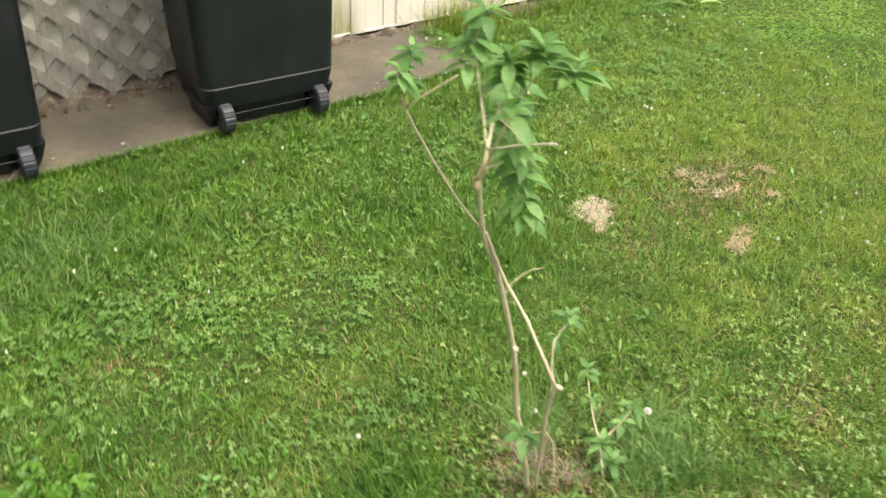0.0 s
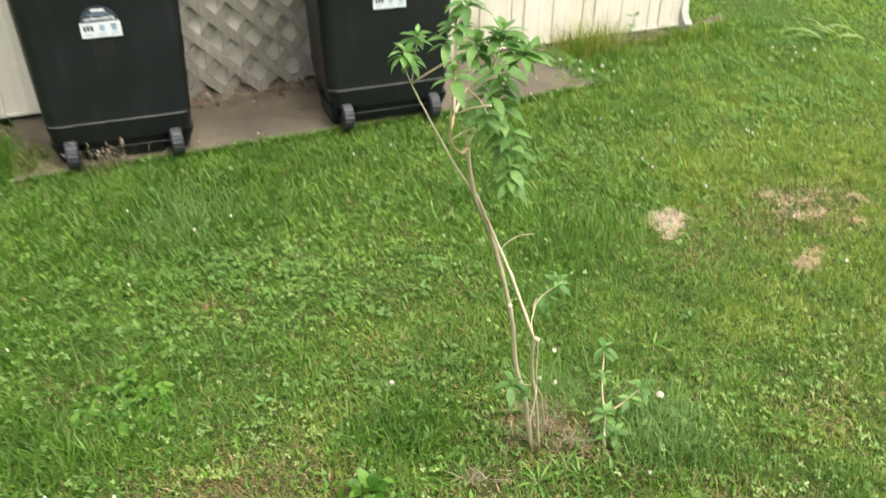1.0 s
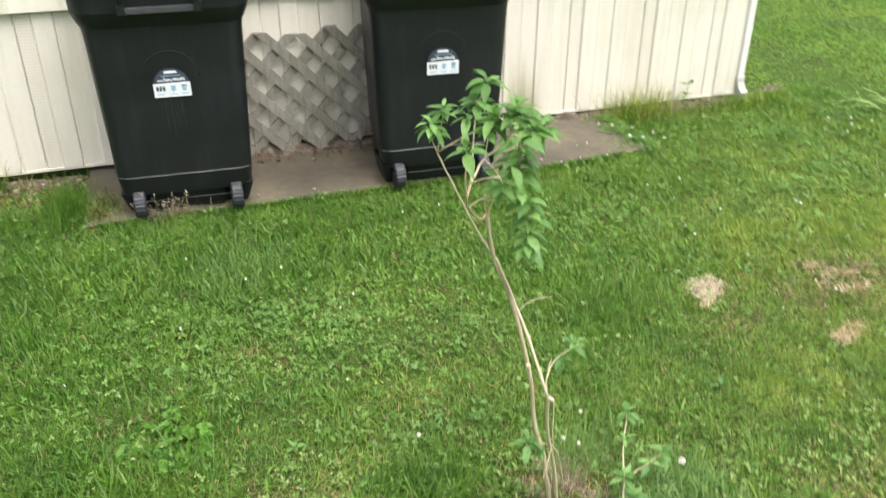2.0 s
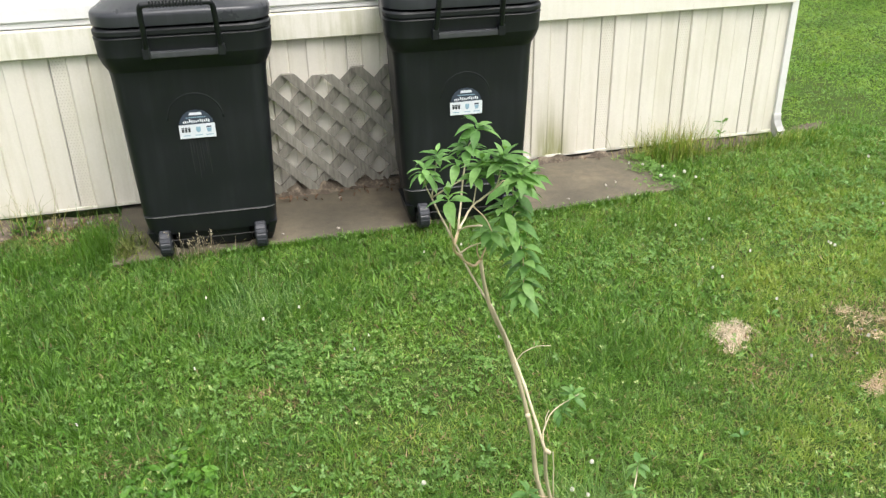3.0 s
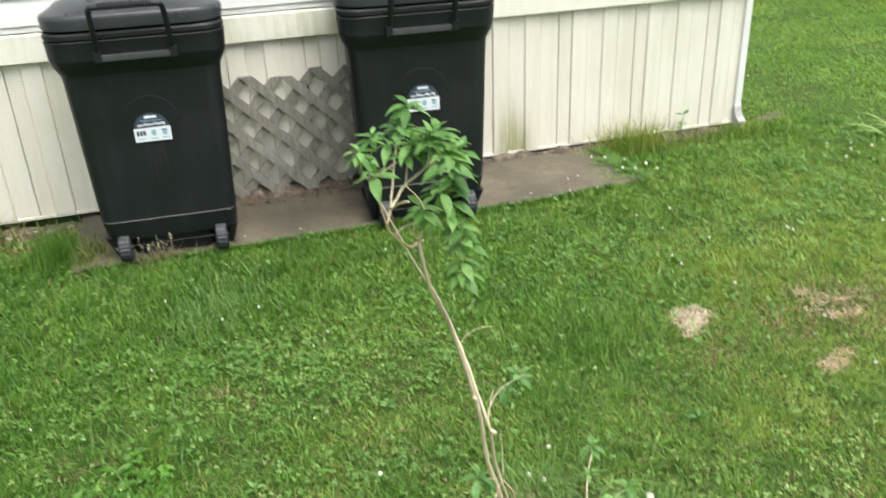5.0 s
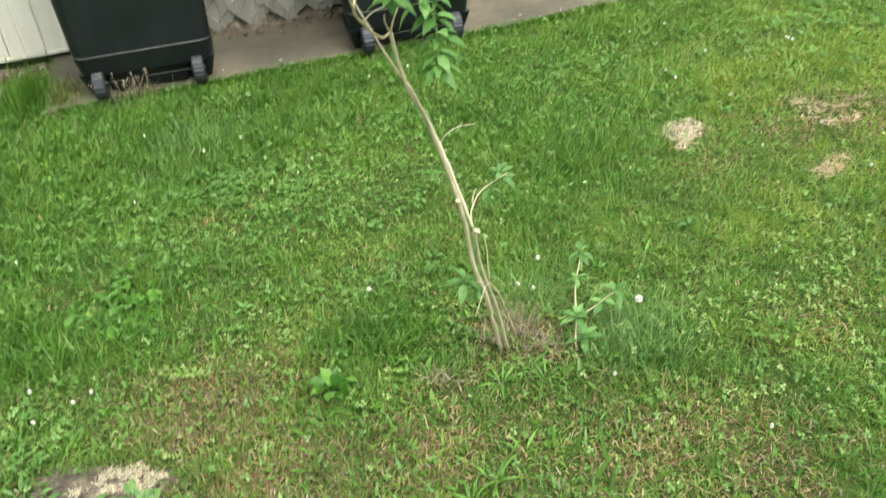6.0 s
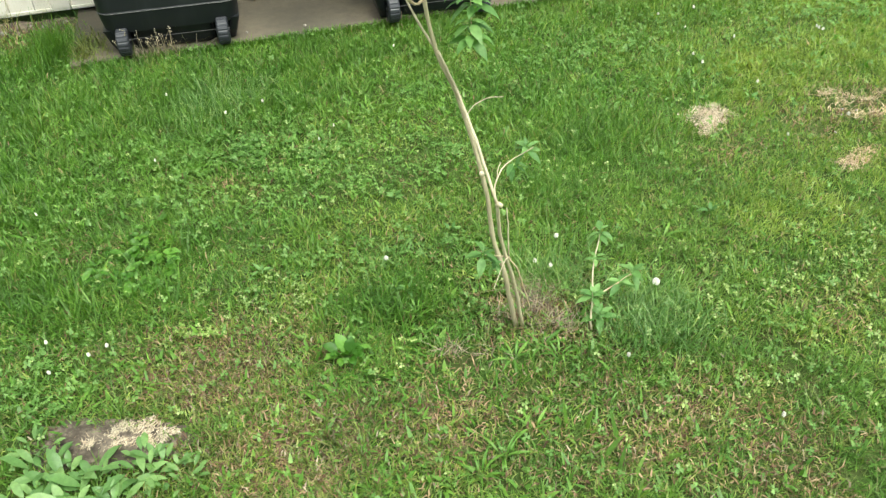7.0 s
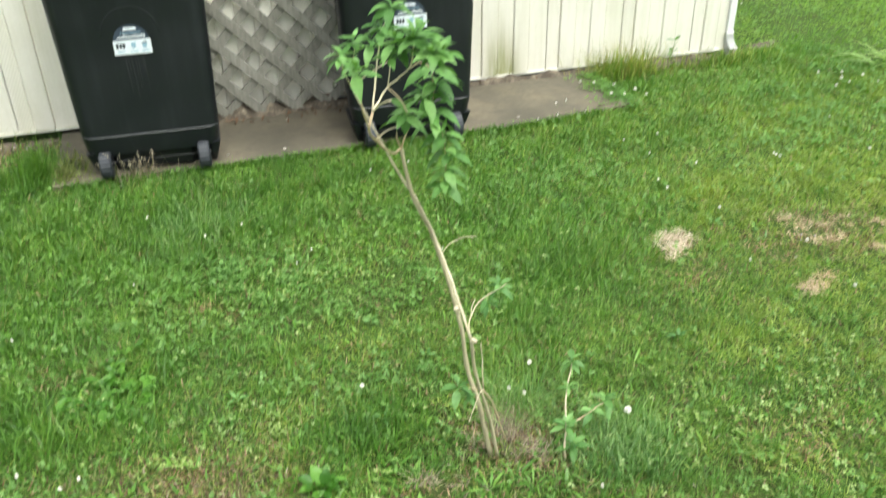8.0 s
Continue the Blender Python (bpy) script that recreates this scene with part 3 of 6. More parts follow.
    tube(bm, line, [0.0102] * 61, 8)
    bar = part("handle", bm, BLACK, can, "black U-shaped pull handle", smooth=True)
    rib = part("grip_rib", boxed(-0.003, 0.003, -0.1375, -0.1135, 0.983, 1.0068, 0.0015), BLACK, bar)
    rib.matrix_basis = pose(-0.083, 0, 0)
    for i in range(1, 16):
        again(rib, pose(-0.083 + 0.166 * i / 15, 0, 0))
    # pivot ledge between the arms
    bm = bmesh.new()
    box(bm, -0.118, 0.118, -0.062, -0.03, 0.798, 0.82, 0.005)
    part("handle_ledge", bm, LEDGE_SKY_LIT, body)
    for sx in (-1, 1):
        part("pivot", boxed(sx * 0.128 - 0.013, sx * 0.128 + 0.013, -0.07, -0.03, 0.796, 0.836, 0.005), BLACK, body)
    # wheels and axle
    for sx in (-1, 1):
        bm = bmesh.new()
        x = sx * 0.184
        prof_w = [(-0.021, 0.02), (-0.023, 0.045), (-0.0195, 0.051), (-0.017, 0.053), (0.017, 0.053), (0.0195, 0.051), (0.023, 0.045), (0.021, 0.02)]
        loft(bm, [[(x + px, 0.008 + r * g * math.cos(2 * math.pi * i / 72), 0.055 + r * g * math.sin(2 * math.pi * i / 72)) for i in range(72) for g in (0.96 if r > 0.05 and i % 4 == 0 else 1.0,)] for px, r in prof_w])
        bmesh.ops.recalc_face_normals(bm, faces=bm.faces)
        wh = part("wheel", bm, TYRE, can, "grey plastic wheel", smooth=True)
        wh.data.set_sharp_from_angle(angle=radians(30))
        bm = bmesh.new()
        bmesh.ops.create_cone(bm, cap_ends=True, segments=12, radius1=0.014, radius2=0.012, depth=0.05, matrix=pose(x, 0.012, 0.055, 0, 90, 0))
        part("hub", bm, BLACK, wh)
    bm = bmesh.new()
    tube(bm, [(-0.16, 0.012, 0.06), (0.16, 0.012, 0.06)], [0.0026, 0.0026], 8)
    part("axle", bm, STEEL, can, "thin dark steel axle")
    # sticker
    y = -0.0118
    w, zb, zs = 0.0655, 0.482, 0.530

    def plate(pts, dy, mat, name, par):
        b = bmesh.new()
        loft(b, [[(px, y - dy + 0.0006, pz) for px, pz in pts], [(px, y - dy, pz) for px, pz in pts]])
        bmesh.ops.recalc_face_normals(b, faces=b.faces)
        return part(name, b, mat, par)

    arc = [(0.0625 * math.cos(radians(a)), zs + 0.06 * math.sin(radians(a))) for a in range(0, 181, 12)]
    dome = plate([(-0.0625, zs - 0.004), (0.0625, zs - 0.004)] + arc, 0.0, NAVY, "sticker", can)
    tagged(dome, "white and dark blue product sticker")
    plate([(-w, zb), (w, zb), (w, zs + 0.006), (-w, zs + 0.004)], 0.0012, PAPER, "sticker_base", dome)
    plate([(-0.024, zs + 0.040), (0.024, zs + 0.040), (0.020, zs + 0.050), (-0.020, zs + 0.050)], 0.001, PAPER, "print_bar", dome)
    rng = random.Random(4)
    for k in range(13):
        cx, hh, low = -0.0456 + 0.0076 * k, rng.uniform(0.006, 0.012), rng.uniform(0.010, 0.014)
        plate([(cx - 0.0028, zs + low), (cx + 0.0026, zs + low), (cx + 0.0022, zs + low + hh), (cx - 0.0024, zs + low + hh)], 0.001, PAPER, "print_mark", dome)
    for k in range(9):
        cx = -0.032 + 0.008 * k
        plate([(cx - 0.003, zs + 0.0295), (cx + 0.003, zs + 0.0295), (cx + 0.003, zs + 0.033), (cx - 0.003, zs + 0.033)], 0.001, BLUE, "print_mark", dome)
    # row of small pictograms: three cans, a shield, a cup
    for k in range(3):
        cx = -0.052 + 0.0115 * k
        plate([(cx - 0.0035, 0.506), (cx + 0.0035, 0.506), (cx + 0.0045, 0.519), (cx - 0.0045, 0.519)], 0.0024, INK, "print_mark", dome)
        plate([(cx - 0.005, 0.5205), (cx + 0.005, 0.5205), (cx + 0.004, 0.524), (cx - 0.004, 0.524)], 0.0024, INK, "print_mark", dome)
    plate([(0.004, 0.502), (0.012, 0.509), (0.012, 0.525), (-0.004, 0.525), (-0.004, 0.509)], 0.0024, BLUE, "print_mark", dome)
    plate([(0.036, 0.503), (0.049, 0.503), (0.0515, 0.519), (0.0335, 0.519)], 0.0024, BLUE, "print_mark", dome)
    plate([(0.033, 0.5205), (0.052, 0.5205), (0.051, 0.5255), (0.034, 0.5255)], 0.0024, NAVY, "print_mark", dome)
    for cx in (-0.041, 0.004, 0.043):
        plate([(cx - 0.013, 0.4915), (cx + 0.013, 0.4915), (cx + 0.013, 0.4945), (cx - 0.013, 0.4945)], 0.0024, BLUE, "print_bar", dome)
    return can


CAN_A = pose(0.157, 2.672, 0.016, 0, 0, -2.5)
CAN_B = pose(1.19, 2.635, 0.016, 0, 0, -2.5)
can = build_can()
can.matrix_world = CAN_A
copy_thing(can, CAN_B)


def drip_marks():
    """Faint dried drips under the sticker of one can."""
    rng = random.Random(12)
    for i in range(7):
        x = -0.035 + 0.011 * i + rng.uniform(-0.003, 0.003)
        top, low = 0.478, 0.478 - rng.uniform(0.06, 0.19)
        yt, yl = -0.0048, -0.0048 + 0.0145e-3 * (top - low) * 1000
        bm = bmesh.new()
        w = rng.uniform(0.002, 0.005)
        loft(bm, [[(x - w, yt, top), (x - w * 0.3, yt - 0.0008, top), (x + w, yt, top)], [(x - w * 0.4 + 0.003, yl, low), (x + 0.003, yl - 0.0008, low), (x + w * 0.4 + 0.003, yl, low)]], cap=False, closed=False)
        part("drip_mark", bm, DRIP, can)


drip_marks()


# ---- far fence ----
def build_fence():
    thing = tagged(empty("wooden_fence", pose(6.5, 7.3, 0, 0, 0, -71)), "red-brown vertical board fence at the lawn's edge", "fence")
    bm = boxed(0, 0.135, 0, 0.02, 0.02, 1.2, 0.003)
    b0 = part("board", bm, REDWOOD, thing)
    for i in range(1, 22):
        again(b0, pose(0.14 * i, 0.002 * math.sin(i * 3.3), 0))
    part("rail", boxed(0, 3.07, 0.022, 0.06, 0.3, 0.38), REDWOOD, thing)


build_fence()


# ---- leaves ----
def leaf_bm(length, width, fold=0.25, droop=0.5, belly=0.45, wave=0.0, n=6, stalk=0.08, tip=0.9):
    """A pointed leaf along +x from the origin, folded along its rib and drooping."""
    bm = bmesh.new()
    rows = []
    for i in range(n + 1):
        s = i / n
        t = max(0.0, (s - stalk) / (1 - stalk))
        hw = width / 2 * (t ** (0.75 * belly / 0.45)) * ((1 - t) ** tip) * 2.45 if t > 0 else 0.0008
        hw = max(hw, 0.0006)
        a = droop * s
        x = length * (s - 0.16 * droop * droop * s * s)
        z = -length * 0.5 * a * s + 0.12 * length * math.sin(math.pi * s) * 0.6
        z += wave * math.sin(s * 9.0)
        rows.append([bm.verts.new((x, -hw, z + fold * hw)), bm.verts.new((x, 0, z)), bm.verts.new((x, hw, z + fold * hw))])
    for a, b in zip(rows, rows[1:]):
        for k in (0, 1):
            bm.faces.new((a[k], b[k], b[k + 1], a[k + 1]))
    return bm


def leaf_meshes(prefix, specs, mat):
    out = []
    for spec in specs:
        bm = leaf_bm(*spec)
        me = bpy.data.meshes.new(prefix)
        bm.to_mesh(me)
        bm.free()
        me.materials.append(mat)
        me.shade_smooth()
        out.append(me)
    return out


def put_leaf(me, parent, at, azim, pitch, roll=0.0, size=1.0, name="leaf"):
    o = new(name, me)
    o.parent = parent
    o.matrix_basis = Matrix.Translation(at) @ Euler((0, 0, radians(azim))).to_matrix().to_4x4() @ Euler((0, radians(-pitch), 0)).to_matrix().to_4x4() @ Euler((radians(roll), 0, 0)).to_matrix().to_4x4() @ Matrix.Scale(size, 4)
    return o


SAP_LEAVES = leaf_meshes("sapling_leaf", [(0.044, 0.0265, 0.3, 0.3, 0.5, 0.0006, 9, 0.08, 1.08), (0.048, 0.0275, 0.25, 0.55, 0.5, 0.0007, 9, 0.08, 1.08), (0.040, 0.025, 0.34, 0.15, 0.5, 0.0005, 9, 0.08, 1.08), (0.051, 0.028, 0.25, 0.75, 0.5, 0.0008, 9, 0.08, 1.1)], SAPLING_LEAF)


def star(parent, at, rng, size=1.0, n=9, lean=(0, 0), low=-18):
    """Leaves in two flat whorls round a twig's end with a few small ones standing in the middle."""
    a0 = rng.uniform(0, 360)
    outer = max(4, round(n * 0.5))
    inner = max(3, round(n * 0.33))
    rows = [(outer, low + 8, 1.0, 0.0), (inner, low + 28, 0.88, 0.007), (n - outer - inner, 48, 0.6, 0.013)]
    for count, pit, k, up in rows:
        a0 += 40
        for i in range(max(0, count)):
            az = a0 + 360 * i / max(1, count) + rng.uniform(-16, 16)
            tilt = lean[0] * math.cos(radians(az)) + lean[1] * math.sin(radians(az))
            put_leaf(rng.choice(SAP_LEAVES), parent, (at[0], at[1], at[2] + up), az, pit + tilt + rng.uniform(-12, 12), rng.uniform(-20, 20), size * k * rng.uniform(0.85, 1.15))


# ---- the sapling ----
def build_sapling():
    rng = random.Random(11)
    tree = tagged(empty("sapling"), "leaning young shrub with tan bare stems and bright green leaf tufts", "sapling")
    base, P1, M = (0.872, 0.822, 0.0), (0.799, 0.845, 0.419), (0.699, 0.865, 0.79)
    nodet, F = (0.788, 0.722, 0.428), (0.717, 0.867, 0.692)
    Lend = (0.634, 0.977, 0.881)

    def stem(name, pts, r0, r1, mat, n=14, wob=0.0015, seed=1, label=""):
        line = bent(pts, n, wob, seed)
        bm = bmesh.new()
        tube(bm, line, [(r0 + (r1 - r0) * i / (n - 1)) * (0.9 + 0.1 * math.sin(i * 2.3 + seed)) for i in range(n)], 8)
        return part(name, bm, mat, tree, label, smooth=True)

    stem("trunk", [base, (0.855, 0.825, 0.094), (0.837, 0.83, 0.187), (0.819, 0.838, 0.265), P1, (0.752, 0.862, 0.6), F, M], 0.0066, 0.0042, BARK, 26, 0.0015, 1, "tan woody main stem")
    stem("second_stem", [(0.884, 0.812, 0.0), (0.860, 0.795, 0.127), (0.826, 0.765, 0.25), (0.802, 0.745, 0.34), nodet], 0.0046, 0.0040, BARK, 16, 0.001, 2, "second tan stem")
    stem("pale_stem", [nodet, (0.770, 0.79, 0.53), (0.756, 0.848, 0.595), (0.738, 0.858, 0.645), (0.720, 0.864, 0.69)], 0.0036, 0.0030, PALE_BARK, 20, 0.0005, 3, "thin pale stripped stem")
    stem("branch", [F, (0.698, 0.905, 0.728), (0.668, 0.950, 0.80), Lend], 0.0028, 0.0021, PALE_BARK, 16, 0.0008, 33, "thin pale side branch")
    stem("stem_stub", [P1, (0.792, 0.833, 0.428)], 0.0062, 0.0055, PALE_BARK, 4, 0.0, 4, "pale cut end")
    stem("stem_stub", [nodet, (0.797, 0.714, 0.425)], 0.0055, 0.0046, PALE_BARK, 4, 0.0, 5, "pale cut end")
    # twigs near the foot
    stem("twig", [(0.829, 0.763, 0.258), (0.80, 0.715, 0.283), (0.765, 0.67, 0.262)], 0.0014, 0.0007, PALE_BARK, 10, 0.001, 6)
    stem("twig", [(0.829, 0.763, 0.258), (0.828, 0.765, 0.33), (0.822, 0.76, 0.385)], 0.0018, 0.0012, BARK, 8, 0.001, 7)
    stem("twig", [(0.829, 0.763, 0.258), (0.865, 0.79, 0.18), (0.915, 0.84, 0.02)], 0.0020, 0.0015, TWIG, 10, 0.001, 8)
    # small living twig at the low node
    br, bt = (0.826, 0.774, 0.48), (0.885, 0.79, 0.495)
    stem("twig", [nodet, (0.787, 0.735, 0.452), (0.798, 0.748, 0.468), br, bt], 0.0020, 0.0010, PALE_BARK, 12, 0.0005, 9)
    stem("twig", [(0.796, 0.746, 0.466), (0.80, 0.752, 0.485), (0.808, 0.757, 0.496)], 0.0013, 0.0008, PALE_BARK, 6, 0.0005, 10)
    stem("twig", [(0.765, 0.853, 0.545), (0.785, 0.85, 0.575), (0.815, 0.845, 0.588), (0.84, 0.84, 0.588)], 0.0014, 0.0008, PALE_BARK, 10, 0.0005, 11)
    star(tree, (0.872, 0.79, 0.488), rng, 0.85, 9)
    star(tree, (0.845, 0.79, 0.46), rng, 0.75, 6, low=-30)
    stem("twig", [(0.829, 0.763, 0.258), (0.80, 0.772, 0.262), (0.782, 0.78, 0.262)], 0.0015, 0.0009, TWIG, 6, 0.0005, 24)
    star(tree, (0.778, 0.78, 0.260), rng, 1.0, 10)
    star(tree, (0.80, 0.772, 0.235), rng, 0.65, 6, low=-35)
    # upper stems
    A1, A2 = (0.640, 0.81, 0.838), (0.621, 0.768, 0.875)
    U1, U2, U3 = (0.630, 0.773, 0.905), (0.664, 0.80, 0.935), (0.700, 0.788, 0.968)
    T2, T, R1, R2, Fr = (0.674, 0.87, 1.011), (0.697, 0.881, 1.043), (0.705, 0.766, 1.020), (0.724, 0.725, 1.006), (0.591, 0.691, 0.998)
    stem("branch", [M, (0.676, 0.845, 0.792), A1, A2, U1], 0.0030, 0.0026, TWIG, 14, 0.0006, 12, "reddish arching branch")
    stem("branch", [U1, U2, U3, R1], 0.0025, 0.0014, PALE_BARK, 14, 0.0006, 13)
    stem("branch", [U1, (0.648, 0.815, 0.955), (0.662, 0.845, 0.985), T2, T], 0.0022, 0.0012, PALE_BARK, 14, 0.0006, 14)
    stem("branch", [A2, (0.602, 0.725, 0.94), Fr], 0.0020, 0.0012, TWIG, 10, 0.0006, 16)
    stem("twig", [U1, (0.628, 0.70, 0.945), (0.633, 0.65, 0.968)], 0.0017, 0.0021, PALE_BARK, 8, 0.0004, 15, "pale snapped twig")
    stem("twig", [M, (0.706, 0.86, 0.815), (0.714, 0.853, 0.836)], 0.0022, 0.0016, TWIG, 6, 0.0, 17)
    stem("twig", [M, (0.69, 0.858, 0.812), (0.688, 0.85, 0.83)], 0.0020, 0.0015, TWIG, 6, 0.0, 18)
    stem("twig", [A1, (0.658, 0.80, 0.856), (0.677, 0.79, 0.866)], 0.0018, 0.0013, PALE_BARK, 6, 0.0, 19)
    stem("twig", [U2, (0.668, 0.80, 0.955), (0.672, 0.80, 0.985)], 0.0014, 0.0009, PALE_BARK, 6, 0.0004, 29)
    La, Lb = (0.648, 0.983, 0.958), (0.617, 0.966, 0.938)
    stem("branch", [Lend, (0.641, 0.98, 0.92), La], 0.0018, 0.0010, PALE_BARK, 8, 0.0005, 20)
    stem("twig", [Lend, (0.622, 0.97, 0.91), Lb], 0.0016, 0.0009, PALE_BARK, 6, 0.0005, 25)
    stem("twig", [Lend, (0.668, 0.957, 0.91), (0.701, 0.937, 0.936)], 0.0019, 0.0015, PALE_BARK, 8, 0.0005, 21, "bare pale twig with a broken end")
    G, G2, G3 = (0.768, 0.89, 0.925), (0.775, 0.90, 0.875), (0.772, 0.898, 0.845)
    stem("branch", [R1, (0.715, 0.745, 1.008), R2], 0.0014, 0.0009, TWIG, 8, 0.0005, 23)
    stem("branch", [U3, (0.730, 0.83, 0.962), G, G2, G3, (0.783, 0.87, 0.80), (0.780, 0.848, 0.745), (0.775, 0.838, 0.71)], 0.0016, 0.0008, TWIG, 24, 0.0008, 22, "drooping reddish twig")
    stem("twig", [U2, (0.682, 0.785, 0.915), (0.690, 0.772, 0.895)], 0.0015, 0.0010, TWIG, 8, 0.0005, 26)
    # leaf stars at the twigs' ends and down the drooping twig
    for at, size, n, low in ((La, 0.88, 10, -14), (Lb, 0.85, 9, -18), ((0.632, 0.972, 0.92), 0.7, 4, -30), (T, 0.98, 9, -10), (T2, 0.98, 10, -16), ((0.655, 0.865, 0.99), 0.85, 6, -20),
                             (Fr, 0.95, 7, -6), ((0.672, 0.80, 0.985), 0.85, 6, -15), ((0.680, 0.80, 1.005), 0.95, 8, -8),
                             (R1, 1.05, 14, -8), ((0.722, 0.79, 1.018), 1.0, 11, -8), (R2, 1.05, 12, -8), ((0.735, 0.75, 0.993), 0.9, 6, -16), ((0.742, 0.728, 1.004), 0.9, 8, -6), ((0.69, 0.82, 0.99), 0.9, 8, -12),
                             ((0.69, 0.79, 0.885), 1.0, 9, -14), ((0.702, 0.83, 0.855), 1.05, 7, -20), (G, 1.2, 7, -16), (G2, 1.15, 7, -22), ((0.783, 0.905, 0.895), 1.2, 6, -20), ((0.752, 0.885, 0.875), 1.15, 7, -22), (G3, 1.15, 8, -24), ((0.765, 0.875, 0.83), 1.1, 6, -25),
                             ((0.783, 0.865, 0.80), 1.05, 8, -24), ((0.785, 0.858, 0.77), 1.05, 9, -22), ((0.778, 0.845, 0.74), 1.05, 8, -26), ((0.775, 0.838, 0.715), 1.1, 9, -24)):
        star(tree, at, rng, size, n + 2, low=low)


build_sapling()


# ---- the small sprout ----
def build_sprout():
    rng = random.Random(5)
    thing = tagged(empty("sprout"), "small shrub sprout with pale stem and green leaves", "sprout", group="")
    base, top = (1.032, 0.757, 0.0), (1.118, 0.925, 0.135)
    mid = (1.05, 0.80, 0.06)
    line = bent([base, (1.034, 0.77, 0.03), mid, (1.075, 0.86, 0.105), top], 14, 0.001, 2)
    bm = bmesh.new()
    tube(bm, line, [0.003 - 0.0015 * i / 13 for i in range(14)], 7)
    part("stem", bm, PALE_BARK, thing, smooth=True)
    bm = bmesh.new()
    tube(bm, bent([mid, (1.09, 0.80, 0.075), (1.145, 0.805, 0.1)], 8, 0.0005, 3), [0.0018] * 8, 6)
    part("twig", bm, TWIG, thing, smooth=True)
    star(thing, (1.118, 0.925, 0.135), rng, 0.95, 8)
    star(thing, (1.150, 0.808, 0.098), rng, 1.0, 9)
    star(thing, (1.115, 0.80, 0.082), rng, 0.9, 7)
    star(thing, (1.045, 0.79, 0.066), rng, 0.95, 9, low=-5)
    star(thing, (1.055, 0.765, 0.026), rng, 0.9, 8, low=0)
    star(thing, (1.085, 0.87, 0.11), rng, 0.6, 5)


build_sprout()


# ---- broad-leaved weeds ----
def rosette(name, label, at, n, meshes, seed, pitch=(10, 65), size=(0.7, 1.1), spread=0.012):
    rng = random.Random(seed)
    thing = tagged(empty(name, pose(*at, 0, 0, 0)), label, "weed", group="weeds in the lawn")
    for i in range(n):
        az = 137.5 * i + rng.uniform(-20, 20)
        p = (spread * math.cos(radians(az)) * rng.random(), spread * math.sin(radians(az)) * rng.random(), 0.002)
        put_leaf(rng.choice(meshes), thing, p, az, rng.uniform(*pitch), rng.uniform(-15, 15), rng.uniform(*size))
    return thing


SOFT = leaf_meshes("soft_leaf", [(0.054, 0.0225, 0.3, 0.5, 0.6, 0.0015, 8, 0.1, 0.75), (0.046, 0.02, 0.3, 0.7, 0.6, 0.0015, 8, 0.1, 0.75), (0.036, 0.0175, 0.3, 0.3, 0.6, 0.001, 8, 0.1, 0.75)], GREY_WEED)
PLANTAIN = leaf_meshes("plantain_leaf", [(0.058, 0.034, 0.4, 0.7, 0.45, 0.0022, 10, 0.2, 0.62), (0.05, 0.031, 0.5, 0.4, 0.45, 0.002, 10, 0.2, 0.62), (0.062, 0.035, 0.4, 1.0, 0.45, 0.0026, 10, 0.2, 0.65)], PLANTAIN_LEAF)
STRAPPY = leaf_meshes("strap_leaf", [(0.13, 0.014, 0.3, 0.9, 0.35), (0.11, 0.018, 0.3, 0.7, 0.4, 0.002), (0.15, 0.012, 0.3, 1.1, 0.35)], WEED)


LOBES = leaf_meshes("lobed_leaf", [(0.055, 0.025, 0.4, 0.5, 0.42, 0.003, 9, 0.15, 0.75), (0.045, 0.022, 0.45, 0.3, 0.42, 0.003, 9, 0.15, 0.75)], IVY_LEAF)


